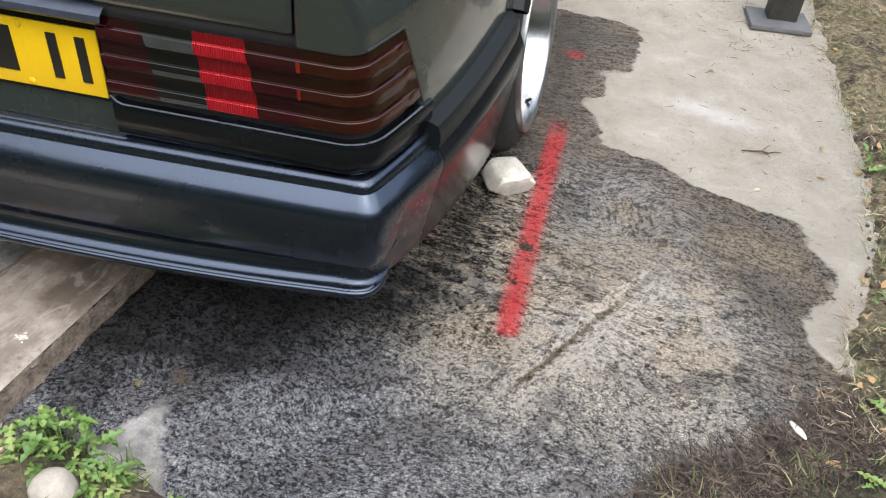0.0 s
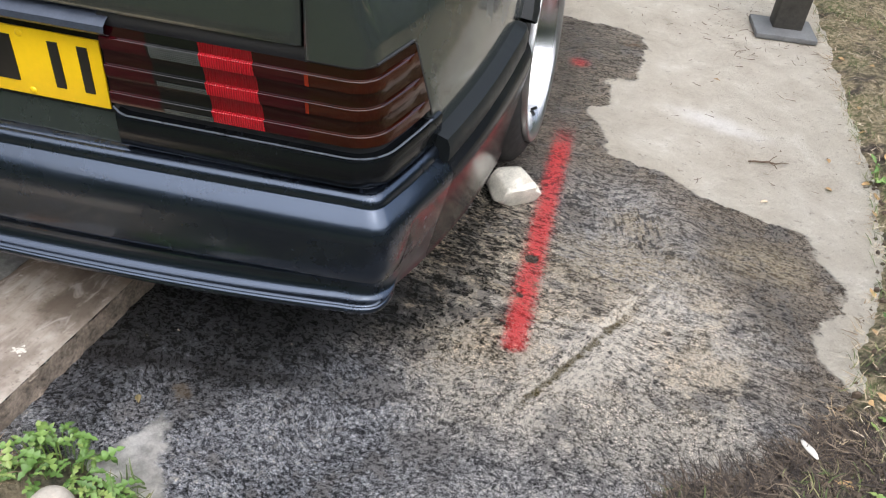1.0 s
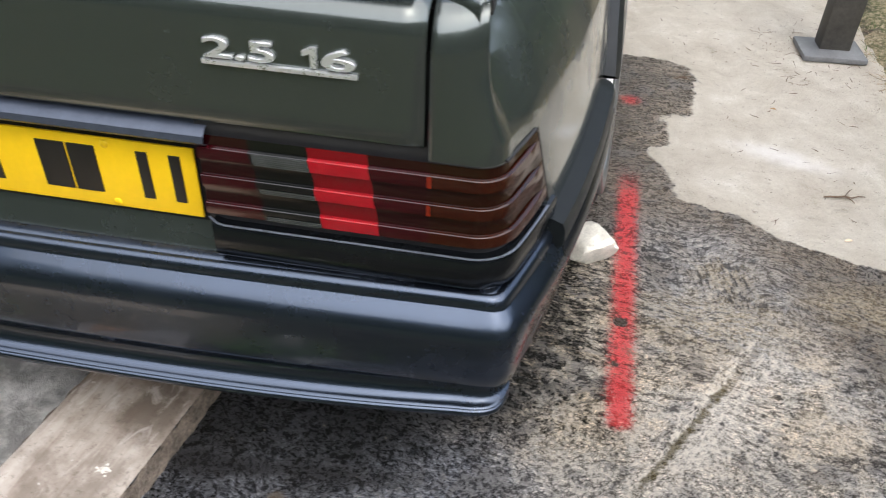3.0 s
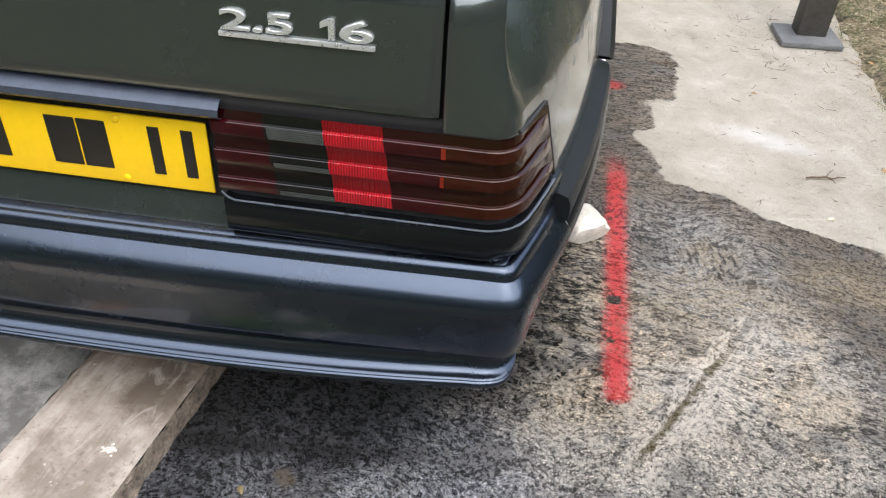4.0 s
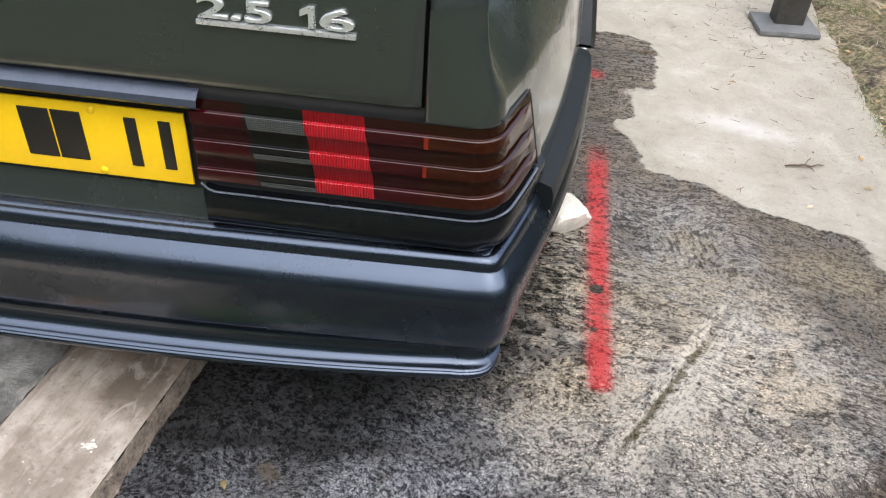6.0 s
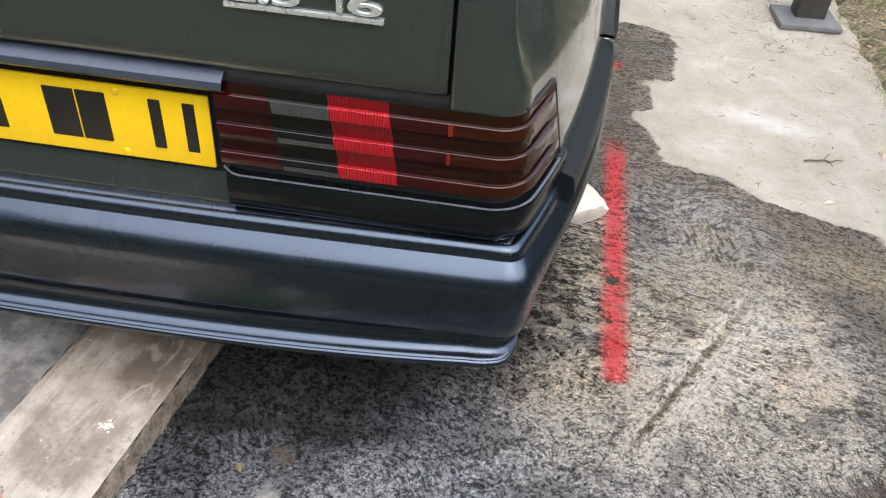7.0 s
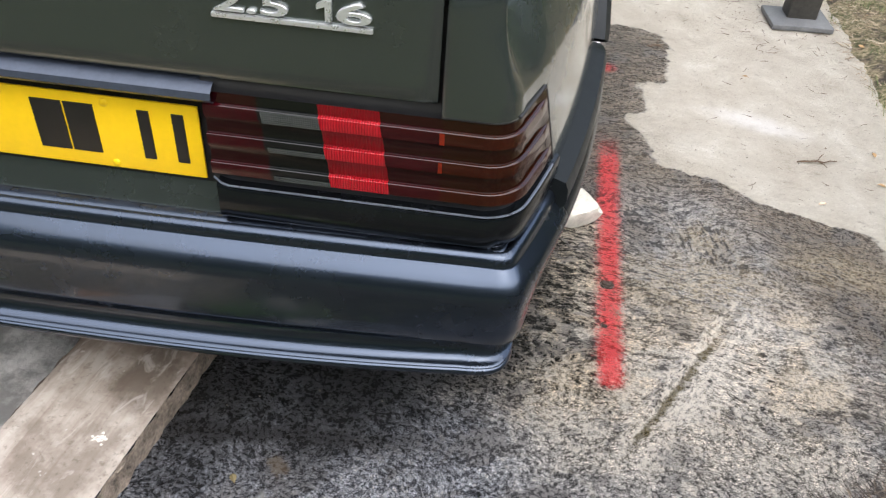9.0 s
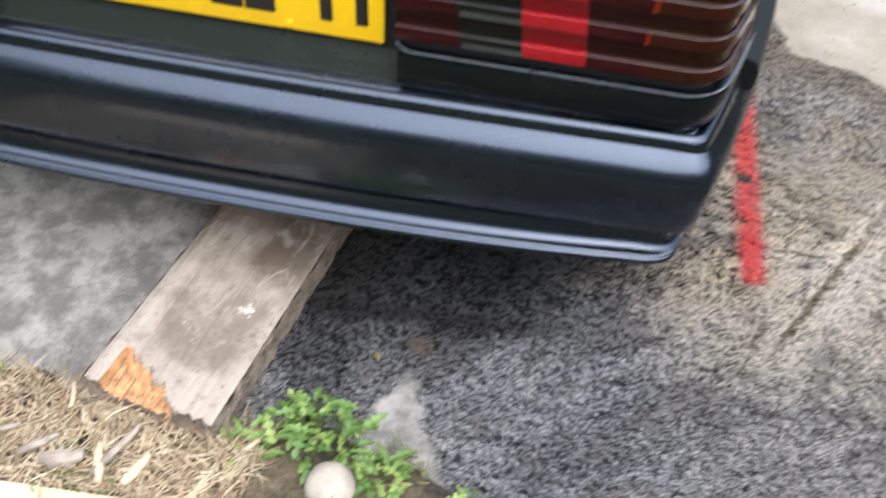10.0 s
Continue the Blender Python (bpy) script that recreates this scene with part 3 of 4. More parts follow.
def slab_height(x, y):
    """The groove that runs slantwise over the slab, with its raised lip, two drilled holes and a shallow swell."""
    dx, dy = 0.345, 0.565
    run = math.hypot(dx, dy)
    along = ((x - 0.914) * dx + (y - 0.006) * dy) / run
    across = ((x - 0.914) * dy - (y - 0.006) * dx) / run + 0.006 * noise.noise(Vector((along * 18, 0, 7)))
    fade = max(0.0, min(1.0, along / 0.06, 0.15 + (0.47 - along) / 0.1, (run - along) / 0.1))
    h = fade * (-(0.002 + 0.004 * noise.noise(Vector((along * 45, 2, 2)))) * math.exp(-((across / 0.006) ** 2)) + 0.006 * math.exp(-(((across + 0.022) / 0.011) ** 2)) + 0.004 * math.exp(-(((across - 0.03) / 0.01) ** 2)))
    for hx, hy, r in ((0.912, 0.491, 0.014), (0.903, 0.363, 0.007)):
        h -= 0.014 * math.exp(-((((x - hx) ** 2 + (y - hy) ** 2) / r**2) ** 2))
    h += 0.0022 * noise.noise(Vector((x * 14, y * 120, 0))) + 0.0016 * noise.noise(Vector((x * 70, y * 70, 3)))
    return h


def build_slab():
    xs = list(np.arange(-2.2, -0.4, 0.2)) + list(np.arange(-0.4, 1.85, 0.007)) + [1.95, 2.2]
    ys = [-0.62, -0.5] + list(np.arange(-0.42, 1.2, 0.006)) + list(np.arange(1.2, 2.2, 0.03)) + list(np.arange(2.25, 5.0, 0.25))
    bm = sheet([[(x, y, slab_height(x, y) if -0.45 < x < 1.9 and y < 2.2 else 0.0) for y in ys] for x in xs])
    rim = [e for e in bm.edges if e.is_boundary]
    for v in [g for g in bmesh.ops.extrude_edge_only(bm, edges=rim)["geom"] if isinstance(g, bmesh.types.BMVert)]:
        v.co.z = -0.12
    return tagged(mesh_object("pavement", bm, CONCRETE, sharp=80), "old brushed concrete slab, soaked dark and dry pale", "pavement", kind="structure")


build_ground()
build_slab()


# ---- the car ----
ARCH_Y, ARCH_Z, ARCH_R = 0.95, 0.30, 0.345
FRONT_Y = ARCH_Y + 2.55


CORNER_R, CORNER_END = 0.063, 1.236
S1 = 0.63 + CORNER_R * CORNER_END
X1, Y1 = 0.63 + CORNER_R * math.sin(CORNER_END), 0.04 - CORNER_R * math.cos(CORNER_END)
SWELL = 0.822 - X1


def side_x(y):
    return 0.822 - SWELL * math.exp(-(y - Y1) / 0.38)


def plan(s):
    """A place on the car's outline seen from above and the way outwards: s runs from the middle of the tail round the corner and forward."""
    if s < 0:
        (x, y), (nx, ny) = plan(-s)
        return (-x, y), (-nx, ny)
    if s <= 0.63:
        return (s, -0.023), (0.0, -1.0)
    if s <= S1:
        a = (s - 0.63) / CORNER_R
        return (0.63 + CORNER_R * math.sin(a), 0.04 - CORNER_R * math.cos(a)), (math.sin(a), -math.cos(a))
    y = Y1 + s - S1
    slope = SWELL / 0.38 * math.exp(-(y - Y1) / 0.38)
    k = math.hypot(1, slope)
    return (side_x(y), y), (1 / k, -slope / k)


def smooth(t):
    t = max(0.0, min(1.0, t))
    return t * t * (3 - 2 * t)


def corner_weight(s):
    """How much the tail's corner above the lamps is rounded off at outline place s."""
    return smooth((s - 0.580) / 0.09) * (1 - smooth((s - S1 + 0.015) / 0.13))


def skin(s, z, d=0.0):
    """The car's skin at outline place s and height z, d metres outwards."""
    (x, y), (nx, ny) = plan(s)
    lean = 0.13 * max(0.0, z - 0.54) + 0.30 * max(0.0, z - 0.70)
    d -= corner_weight(abs(s)) * 1.3 * max(0.0, min(z, 0.80) - 0.676) ** 2
    return (x + nx * d - nx * abs(nx) * lean, y + ny * d, z)


def s_of_y(y):
    return y - Y1 + S1


def arch_low(y, base):
    """The lower rim of the body's side at y, with both wheel openings."""
    z = base
    for cy in (ARCH_Y, FRONT_Y):
        if abs(y - cy) < ARCH_R:
            z = max(z, ARCH_Z + math.sqrt(ARCH_R**2 - (y - cy) ** 2))
    return z


car = thing("car", "dark blue-black saloon car, lowered, with satin bumper, on wet concrete", "car")
DECK = 0.862


def body_column(s, low):
    nx = plan(abs(s))[1][0] ** 2
    start = 0.80 - 0.025 * nx
    zs = [low + (0.70 - low) * k / 8 for k in range(8)] + [0.698, 0.702] + [0.702 + (start - 0.702) * k / 5 for k in range(1, 6)]
    col = [skin(s, z) for z in zs]
    for k in range(1, 9):
        b = math.pi / 2 * k / 8
        col.append(skin(s, start + (DECK - start) * math.sin(b) ** (1 + 0.3 * nx), -0.045 * (1 - 0.7 * corner_weight(abs(s))) * (1 - max(0.0, math.cos(b)) ** (1 + 0.3 * nx))))
    return col


def side_stations():
    ys = list(np.arange(0.03, 0.6, 0.04))
    for cy in (ARCH_Y, FRONT_Y):
        ys += [cy - ARCH_R * math.cos(math.pi * k / 24) for k in range(25)]
    ys += list(np.arange(1.34, 3.12, 0.12)) + [3.9, 4.0, 4.1]
    return sorted(set(round(y, 4) for y in ys))


def quarter(sign):
    """One flank from the boot's edge round the corner and forward, open at the lamp."""
    ss = [0.574, 0.582, 0.59, 0.6, 0.61, 0.62, 0.63] + [0.63 + (S1 - 0.63) * k / 10 for k in range(1, 11)] + [s_of_y(y) for y in sorted(side_stations()[1:] + [0.094, 0.105, 0.116, 0.127, 0.129])]
    cols = []
    for s in sorted(ss):
        y = plan(s)[0][1]
        low = 0.468 if s < s_of_y(0.6) else arch_low(y, 0.2)
        if s < s_of_y(0.128):
            low = 0.672 if y < 0.094 else 0.672 - (y - 0.094) * 4.2
        cols.append(body_column(sign * s, low))
    return sheet(cols if sign > 0 else cols[::-1])


for sign in (1, -1):
    solid(part("flank", quarter(sign), PAINT, car), 0.012)
    # the panel below the lamp, set a little back behind the bumper's bead
    cols = []
    for k in range(0, 45):
        s = 0.284 + (s_of_y(0.15) - 0.284) * k / 44
        up = 0.006 * max(0.0, 1 - (s - 0.284) / 0.02) ** 2
        cols.append([skin(sign * s, z + (up if z > 0.52 else 0), d) for z, d in ((0.44, -0.016), (0.474, -0.010), (0.480, 0.001), (0.487, 0.0055), (0.505, 0.0072), (0.5285, 0.0072), (0.5318, 0.0055), (0.533, 0.001), (0.5345, -0.014))])
    part("lower_panel", sheet(cols if sign > 0 else cols[::-1]), GLOSS, car)

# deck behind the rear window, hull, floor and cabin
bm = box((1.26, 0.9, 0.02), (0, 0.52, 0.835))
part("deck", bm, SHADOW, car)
for sign in (1, -1):
    cols = [[(sign * x, y, DECK - 0.0005 - 0.004 * (x - 0.5785)) for x in ([0.5785, max(0.585, side_x(y) - 0.135)] if sign < 0 else [max(0.585, side_x(y) - 0.135), 0.5785])] for y in [0.027, 0.05, 0.1, 0.2, 0.4, 0.7, 1.0, 1.3]]
    part("deck_edge", sheet(cols), PAINT, car)
# near-black sheet under the skin, so that the open seams read as shaded
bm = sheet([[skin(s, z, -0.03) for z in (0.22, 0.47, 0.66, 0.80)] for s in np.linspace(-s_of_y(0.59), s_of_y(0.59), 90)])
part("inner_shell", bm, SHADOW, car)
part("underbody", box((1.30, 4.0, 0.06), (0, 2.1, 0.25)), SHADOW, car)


def cabin():
    rows = []
    for y, z, w in ((1.05, 0.86, 0.60), (1.55, 1.27, 0.53), (2.6, 1.29, 0.54), (3.2, 0.885, 0.66), (4.16, 0.85, 0.68)):
        rows.append([(w + 0.1, y, 0.80), (w, y, z - 0.02), (w - 0.05, y, z), (0, y, z + 0.015), (-w + 0.05, y, z), (-w, y, z - 0.02), (-w - 0.1, y, 0.80)])
    return sheet(rows)


part("cabin", cabin(), GLASS_DARK, car)
front = sheet([[(x, 4.12 + 0.05 * (1 - (x / 0.82) ** 2), z) for z in (0.2, 0.5, 0.85)] for x in np.linspace(0.82, -0.82, 9)])
part("nose", front, PAINT, car)


# boot lid: the broad upper face, the tongue between the lamps, and the deck
def lid_columns(half, z0, z1, step=0.03):
    cols = []
    for s in np.linspace(-half, half, int(2 * half / step) + 1):
        col = [skin(s, z0, -0.010), skin(s, z0 + 0.004, -0.002)] + [skin(s, z0 + 0.01 + (0.826 - z0 - 0.01) * k / 8) for k in range(9)]
        for k in range(1, 7):
            b = math.pi / 2 * k / 6
            col.append(skin(s, 0.826 + (DECK + 0.004 - 0.826) * math.sin(b), -0.04 * (1 - math.cos(b))))
        col += [(skin(s, 0, 0)[0], y, DECK + 0.004 + 0.01 * (y - 0.02) + 0.012 * (1 - (s / half) ** 2) * min(1, y * 4)) for y in (0.05, 0.1, 0.2, 0.4, 0.7, 1.0)]
        cols.append(col)
    return cols


trunk_lid = part("trunk_lid", sheet(lid_columns(0.5685, 0.686, 0.86)), PAINT, car, "dark glossy boot lid with chrome badge")
solid(trunk_lid, 0.014)
tongue = sheet([[(x, y, z) for y, z in ((-0.016, 0.455), (-0.010, 0.475), (0.002, 0.50), (0.010, 0.52), (0.012, 0.64), (-0.004, 0.675), (-0.004, 0.69))] for x in np.linspace(-0.284, 0.284, 12)])
part("plate_panel", tongue, PAINT, trunk_lid)
grip = sheet([[(x, -0.003, 0.652), (x, -0.028, 0.658), (x, -0.034, 0.664), (x, -0.032, 0.673), (x, -0.022, 0.680), (x, -0.006, 0.684)] for x in np.linspace(-0.293, 0.293, 12)])
part("lid_grip", grip, GRIP, trunk_lid, "dark blue-grey satin grip strip above the plate")


def text_mesh(words, size, depth, wide=1.0):
    curve = bpy.data.curves.new("lettering", "FONT")
    curve.body, curve.size, curve.extrude, curve.bevel_depth, curve.bevel_resolution = words, size, depth, size * 0.014, 1
    curve.resolution_u, curve.offset = 4, size * 0.004
    tmp = bpy.data.objects.new("lettering", curve)
    scene.collection.objects.link(tmp)
    made = bpy.data.meshes.new_from_object(tmp.evaluated_get(bpy.context.evaluated_depsgraph_get()))
    bpy.data.objects.remove(tmp)
    lo, hi = min(v.co.x for v in made.vertices), max(v.co.x for v in made.vertices)
    for v in made.vertices:
        v.co.x = (v.co.x - lo) * wide / (hi - lo)
    made.materials.append(CHROME)
    return made


for words, x, wide in (("2.5", 0.309, 0.086), ("6", 0.450, 0.040)):
    ob = new("badge_numeral", text_mesh(words, 0.0345, 0.0025, wide))
    ob.parent = trunk_lid
    ob["label"] = "chrome numerals reading " + words
    ob.matrix_basis = pose(x, -0.0255, 0.7812, 90, 0, 0)
one = [(0.428, 0.8005), (0.4375, 0.8055), (0.4445, 0.8055), (0.4445, 0.7812), (0.4375, 0.7812), (0.4375, 0.7985), (0.428, 0.7945)]
part("badge_numeral", sweep([[(x, y, z) for x, z in one] for y in (-0.0285, -0.0225)]), CHROME, trunk_lid, "chrome numeral reading 1")
part("badge_bar", box((0.186, 0.005, 0.006), (0.3985, -0.0255, 0.7745), 0.0012), CHROME, trunk_lid)

# number plate, its characters as plain bars
plate = part("number_plate", box((0.51, 0.004, 0.110), (0.005, 0.0, 0.578), 0.0015), YELLOW, car, "yellow number plate with dark bars")
part("plate_band", box((0.042, 0.003, 0.108), (-0.229, -0.0025, 0.578), 0.001), PLATE_BLUE, plate)
for cx, wide in ((-0.178, 0.030), (-0.135, 0.036), (-0.092, 0.036), (-0.048, 0.036), (0.055, 0.042), (0.099, 0.040), (0.186, 0.016), (0.232, 0.016)):
    part("bar", box((wide, 0.002, 0.074), (cx, -0.0028, 0.582), 0.0006), PLATE_BLACK, plate)
for x, z in ((0.135, 0.531), (-0.135, 0.531), (0.135, 0.624)):
    bm = bmesh.new()
    bmesh.ops.create_uvsphere(bm, u_segments=12, v_segments=6, radius=0.006, matrix=pose(x, -0.002, z) @ Matrix.Diagonal((1, 0.5, 1, 1)))
    part("screw_cap", bm, YELLOW, plate)

# spoiler on the deck
bm = sheet([[(x, y, z) for y, z in ((0.12, 0.872), (0.03, 0.878), (-0.012, 0.888), (-0.024, 0.905), (-0.014, 0.915), (0.08, 0.905), (0.18, 0.885), (0.12, 0.872))] for x in np.linspace(-0.560, 0.560, 14)])
bmesh.ops.holes_fill(bm, edges=[e for e in bm.edges if e.is_boundary])
part("spoiler", bm, PAINT, car, "dark boot spoiler")


# tail lamps: ribbed lenses that wrap round the corner
def rib_levels():
    zs = []
    for top in (0.5705, 0.6135, 0.6555):
        zs += [top - 0.0195, top - 0.0180, top - 0.010, top - 0.001, top - 0.0002, top + 0.0006, top + 0.012]
    zs[-1] = 0.6705
    return zs


def rib_depth(i):
    return (-0.0005, 0.0035, 0.0042, 0.0042, 0.0034, -0.001, -0.0018)[i % 7]


def lens(sign, s0, s1, slant0=0.0, slant1=0.0, levels=None):
    zs = rib_levels()
    idx = range(len(zs)) if levels is None else levels
    cols = []
    n = max(2, int((s1 - s0) / 0.008))
    for k in range(n + 1):
        col = []
        for i in idx:
            s = s0 + slant0 * (0.66 - zs[i]) + (s1 + slant1 * (0.66 - zs[i]) - s0 - slant0 * (0.66 - zs[i])) * k / n
            flat = smooth((k / n - 0.86) / 0.13) if s1 == END else 0.0
            col.append(skin(sign * s, zs[i], rib_depth(i) * (1 - flat) + 0.002 * flat))
        cols.append(col)
    return sheet(cols if sign > 0 else cols[::-1])


END = s_of_y(0.090)


# added strip that paints the sky highlight along the panel's top edge
def edge_highlight(sign):
    cols = []
    for k in range(61):
        s = 0.281 + (END + 0.030 - 0.281) * k / 60
        z = 0.5345 + 0.012 * max(0.0, 1 - (s - 0.281) / 0.018) ** 2
        cols.append([skin(sign * s, z + dz, 0.0045 + dd) for dz, dd in ((-0.0010, 0.0), (-0.0005, 0.0010), (0.0005, 0.0008), (0.0009, -0.0008), (0.0, -0.003))])
    return sweep(cols)


for sign in (1, -1):
    lamp = part("tail_lamp", sheet([[skin(sign * s, z, d) for z, d in ((0.530, -0.012), (0.545, -0.009), (0.67, -0.009), (0.678, -0.006), (0.688, -0.008))] for s in (np.linspace(0.276, END, 60) if sign > 0 else np.linspace(END, 0.276, 60))]), RUBBER, car, "ribbed tail lamp in smoked red, clear and amber")
    part("trim_edge", edge_highlight(sign), SATIN, lamp, "added pale strip for the highlight below the lenses")
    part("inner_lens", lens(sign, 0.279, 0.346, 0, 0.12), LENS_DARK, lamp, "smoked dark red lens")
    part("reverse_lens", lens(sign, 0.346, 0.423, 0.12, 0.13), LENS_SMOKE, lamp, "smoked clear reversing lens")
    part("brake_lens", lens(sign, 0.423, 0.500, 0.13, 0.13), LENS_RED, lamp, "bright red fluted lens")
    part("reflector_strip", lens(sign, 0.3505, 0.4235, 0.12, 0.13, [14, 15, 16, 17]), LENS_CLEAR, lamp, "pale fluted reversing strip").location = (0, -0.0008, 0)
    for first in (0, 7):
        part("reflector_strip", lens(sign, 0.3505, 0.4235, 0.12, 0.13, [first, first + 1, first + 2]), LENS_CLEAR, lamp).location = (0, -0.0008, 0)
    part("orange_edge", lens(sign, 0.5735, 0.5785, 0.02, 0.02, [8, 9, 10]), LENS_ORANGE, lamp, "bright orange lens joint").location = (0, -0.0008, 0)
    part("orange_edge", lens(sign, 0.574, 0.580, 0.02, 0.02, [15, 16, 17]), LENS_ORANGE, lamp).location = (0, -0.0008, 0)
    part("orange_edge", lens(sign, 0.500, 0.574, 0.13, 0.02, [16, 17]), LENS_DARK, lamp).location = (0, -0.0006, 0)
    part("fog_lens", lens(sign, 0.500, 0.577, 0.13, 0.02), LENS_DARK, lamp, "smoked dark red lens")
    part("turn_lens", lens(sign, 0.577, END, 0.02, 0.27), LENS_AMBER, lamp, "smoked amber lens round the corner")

    rim = [skin(sign * (END + 0.27 * (0.66 - z) + 0.002), z, 0.001) for z in np.linspace(0.540, 0.668, 9)] + [skin(sign * (END - 0.006 - q), 0.6745, 0.001) for q in (0.0, 0.02, 0.05, 0.09)]
    part("gasket", tube(rim, [0.0020] * len(rim), 8), RUBBER, lamp, "black rubber gasket")


# bumper: one moulding with bead, shoulder, face, groove and lip
PROFILE = ((-0.030, 0.474), (-0.014, 0.471), (-0.008, 0.466), (-0.005, 0.4725), (-0.0005, 0.4762), (0.0040, 0.4765), (0.0085, 0.4735), (0.0118, 0.4685), (0.0130, 0.4625), (0.0128, 0.4590), (0.0145, 0.4570), (0.023, 0.4480), (0.0305, 0.4395), (0.0362, 0.4310), (0.0395, 0.4220), (0.0410, 0.411), (0.0412, 0.39), (0.0402, 0.36), (0.0390, 0.336),
           (0.0372, 0.3265), (0.033, 0.3215), (0.028, 0.3165), (0.0242, 0.309), (0.0235, 0.300), (0.0250, 0.290), (0.0290, 0.2815), (0.0350, 0.2755), (0.0410, 0.2730), (0.0460, 0.2722), (0.0472, 0.2705), (0.0462, 0.2680), (0.0490, 0.2665), (0.0505, 0.2620), (0.0480, 0.2560), (0.034, 0.2515), (-0.02, 0.249))


def bumper_columns(ss):
    cols = []
    for s in ss:
        y = plan(abs(s))[0][1]
        bow = 0.012 * (1 - min(1, abs(s) / 0.63) ** 2)
        tuck = min(1, max(0, (y + 0.020) / 0.075))
        tuck = tuck * tuck * (3 - 2 * tuck)
        # the corner is folded more tightly than the body above it
        half = CORNER_END / 2
        a = math.sqrt(((abs(s) - 0.63) / CORNER_R - half) ** 2 + 0.012)
        crease = 0.098 * (1 / math.cos(half - a) - 1) if a < half else 0.0
        col = []
        for d, z in reversed(PROFILE):
            dd = d + bow
            if z < 0.333:
                dd -= 0.019 * min(1.0, abs(s) / 0.63) ** 3 * smooth((0.333 - z) / 0.014)
            if tuck:
                flat = 0.036 - 0.035 * min(1, max(0, (0.42 - z) / 0.16))
                dd += (min(dd, flat) - dd) * tuck if z > 0.333 else (flat - dd) * tuck
            dd += crease * float(np.interp(z, (0.235, 0.27, 0.30, 0.35, 0.45, 0.474), (0.35, 0.40, 0.6, 0.9, 1.0, 0.7)))
            zz = z - 0.15 * max(0.0, y - 0.05) * max(0.0, (0.46 - z) / 0.22)
            end = ARCH_Y - math.sqrt(ARCH_R**2 - (zz - ARCH_Z) ** 2) - 0.61
            push = max(0.0, (y - 0.5) / 0.11) * end
            col.append(skin(s + math.copysign(push, s), zz, dd))
        cols.append(col)
    return cols


ss = list(np.linspace(0, 0.6, 25)) + [0.6 + (s_of_y(0.148) - 0.6) * k / 30 for k in range(1, 31)]
rear_bumper = part("rear_bumper", sheet(bumper_columns([-s for s in reversed(ss[1:])] + ss)), BUMPER, car, "satin blue-black rear bumper with a bead and lower lip", sharp=50)
side = [s_of_y(y) for y in np.linspace(0.15, 0.61, 20)]
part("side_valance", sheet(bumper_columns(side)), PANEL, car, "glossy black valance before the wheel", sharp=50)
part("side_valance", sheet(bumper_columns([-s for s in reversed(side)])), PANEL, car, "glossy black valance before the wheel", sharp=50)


# side strips, wheel-arch trims
def side_strip(sign, y0, y1):
    section = ((-0.012, 0.450), (0.022, 0.449), (0.029, 0.455), (0.031, 0.466), (0.030, 0.484), (0.025, 0.495), (-0.012, 0.503))
    cols = []
    for k in range(21):
        y = y0 + (y1 - y0) * k / 20
        shrink = 1 - 0.35 * max(0, (k - 18) / 2) ** 2
        cols.append([skin(sign * s_of_y(y), 0.476 + (z - 0.476) * shrink + 0.012 * (y - 0.14) / 0.45, d * shrink) for d, z in section])
    return sweep(cols)


def arch_trim(sign, cy):
    cols = []
    for k in range(33):
        a = math.pi * (0.175 + 0.65 * k / 32)
        y0, z0 = -math.cos(a), math.sin(a)
        col = []
        for r, d in ((0.325, -0.01), (0.33, 0.024), (0.345, 0.030), (0.372, 0.022), (0.385, -0.004)):
            y, z = cy + r * y0, ARCH_Z + r * z0
            x = side_x(y) - 0.16 * max(0, z - 0.5) + d
            col.append((sign * x, y, z))
        cols.append(col)
    return sheet(cols if sign > 0 else cols[::-1])


for sign in (1, -1):
    part("side_strip", side_strip(sign, 0.138, 0.60), STRIP, car, "black glossy side protection strip")
    for cy in (ARCH_Y, FRONT_Y):
        part("arch_trim", arch_trim(sign, cy), STRIP, car)
    part("sill", sheet([[(sign * x, y, z) for x, z in ((0.72, 0.17), (0.80, 0.18), (0.825, 0.21), (0.825, 0.44), (0.80, 0.47))] for y in (np.linspace(1.3, 3.15, 8) if sign > 0 else np.linspace(3.15, 1.3, 8))]), STRIP, car)
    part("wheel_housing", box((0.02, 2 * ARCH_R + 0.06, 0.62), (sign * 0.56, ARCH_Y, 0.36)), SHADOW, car)


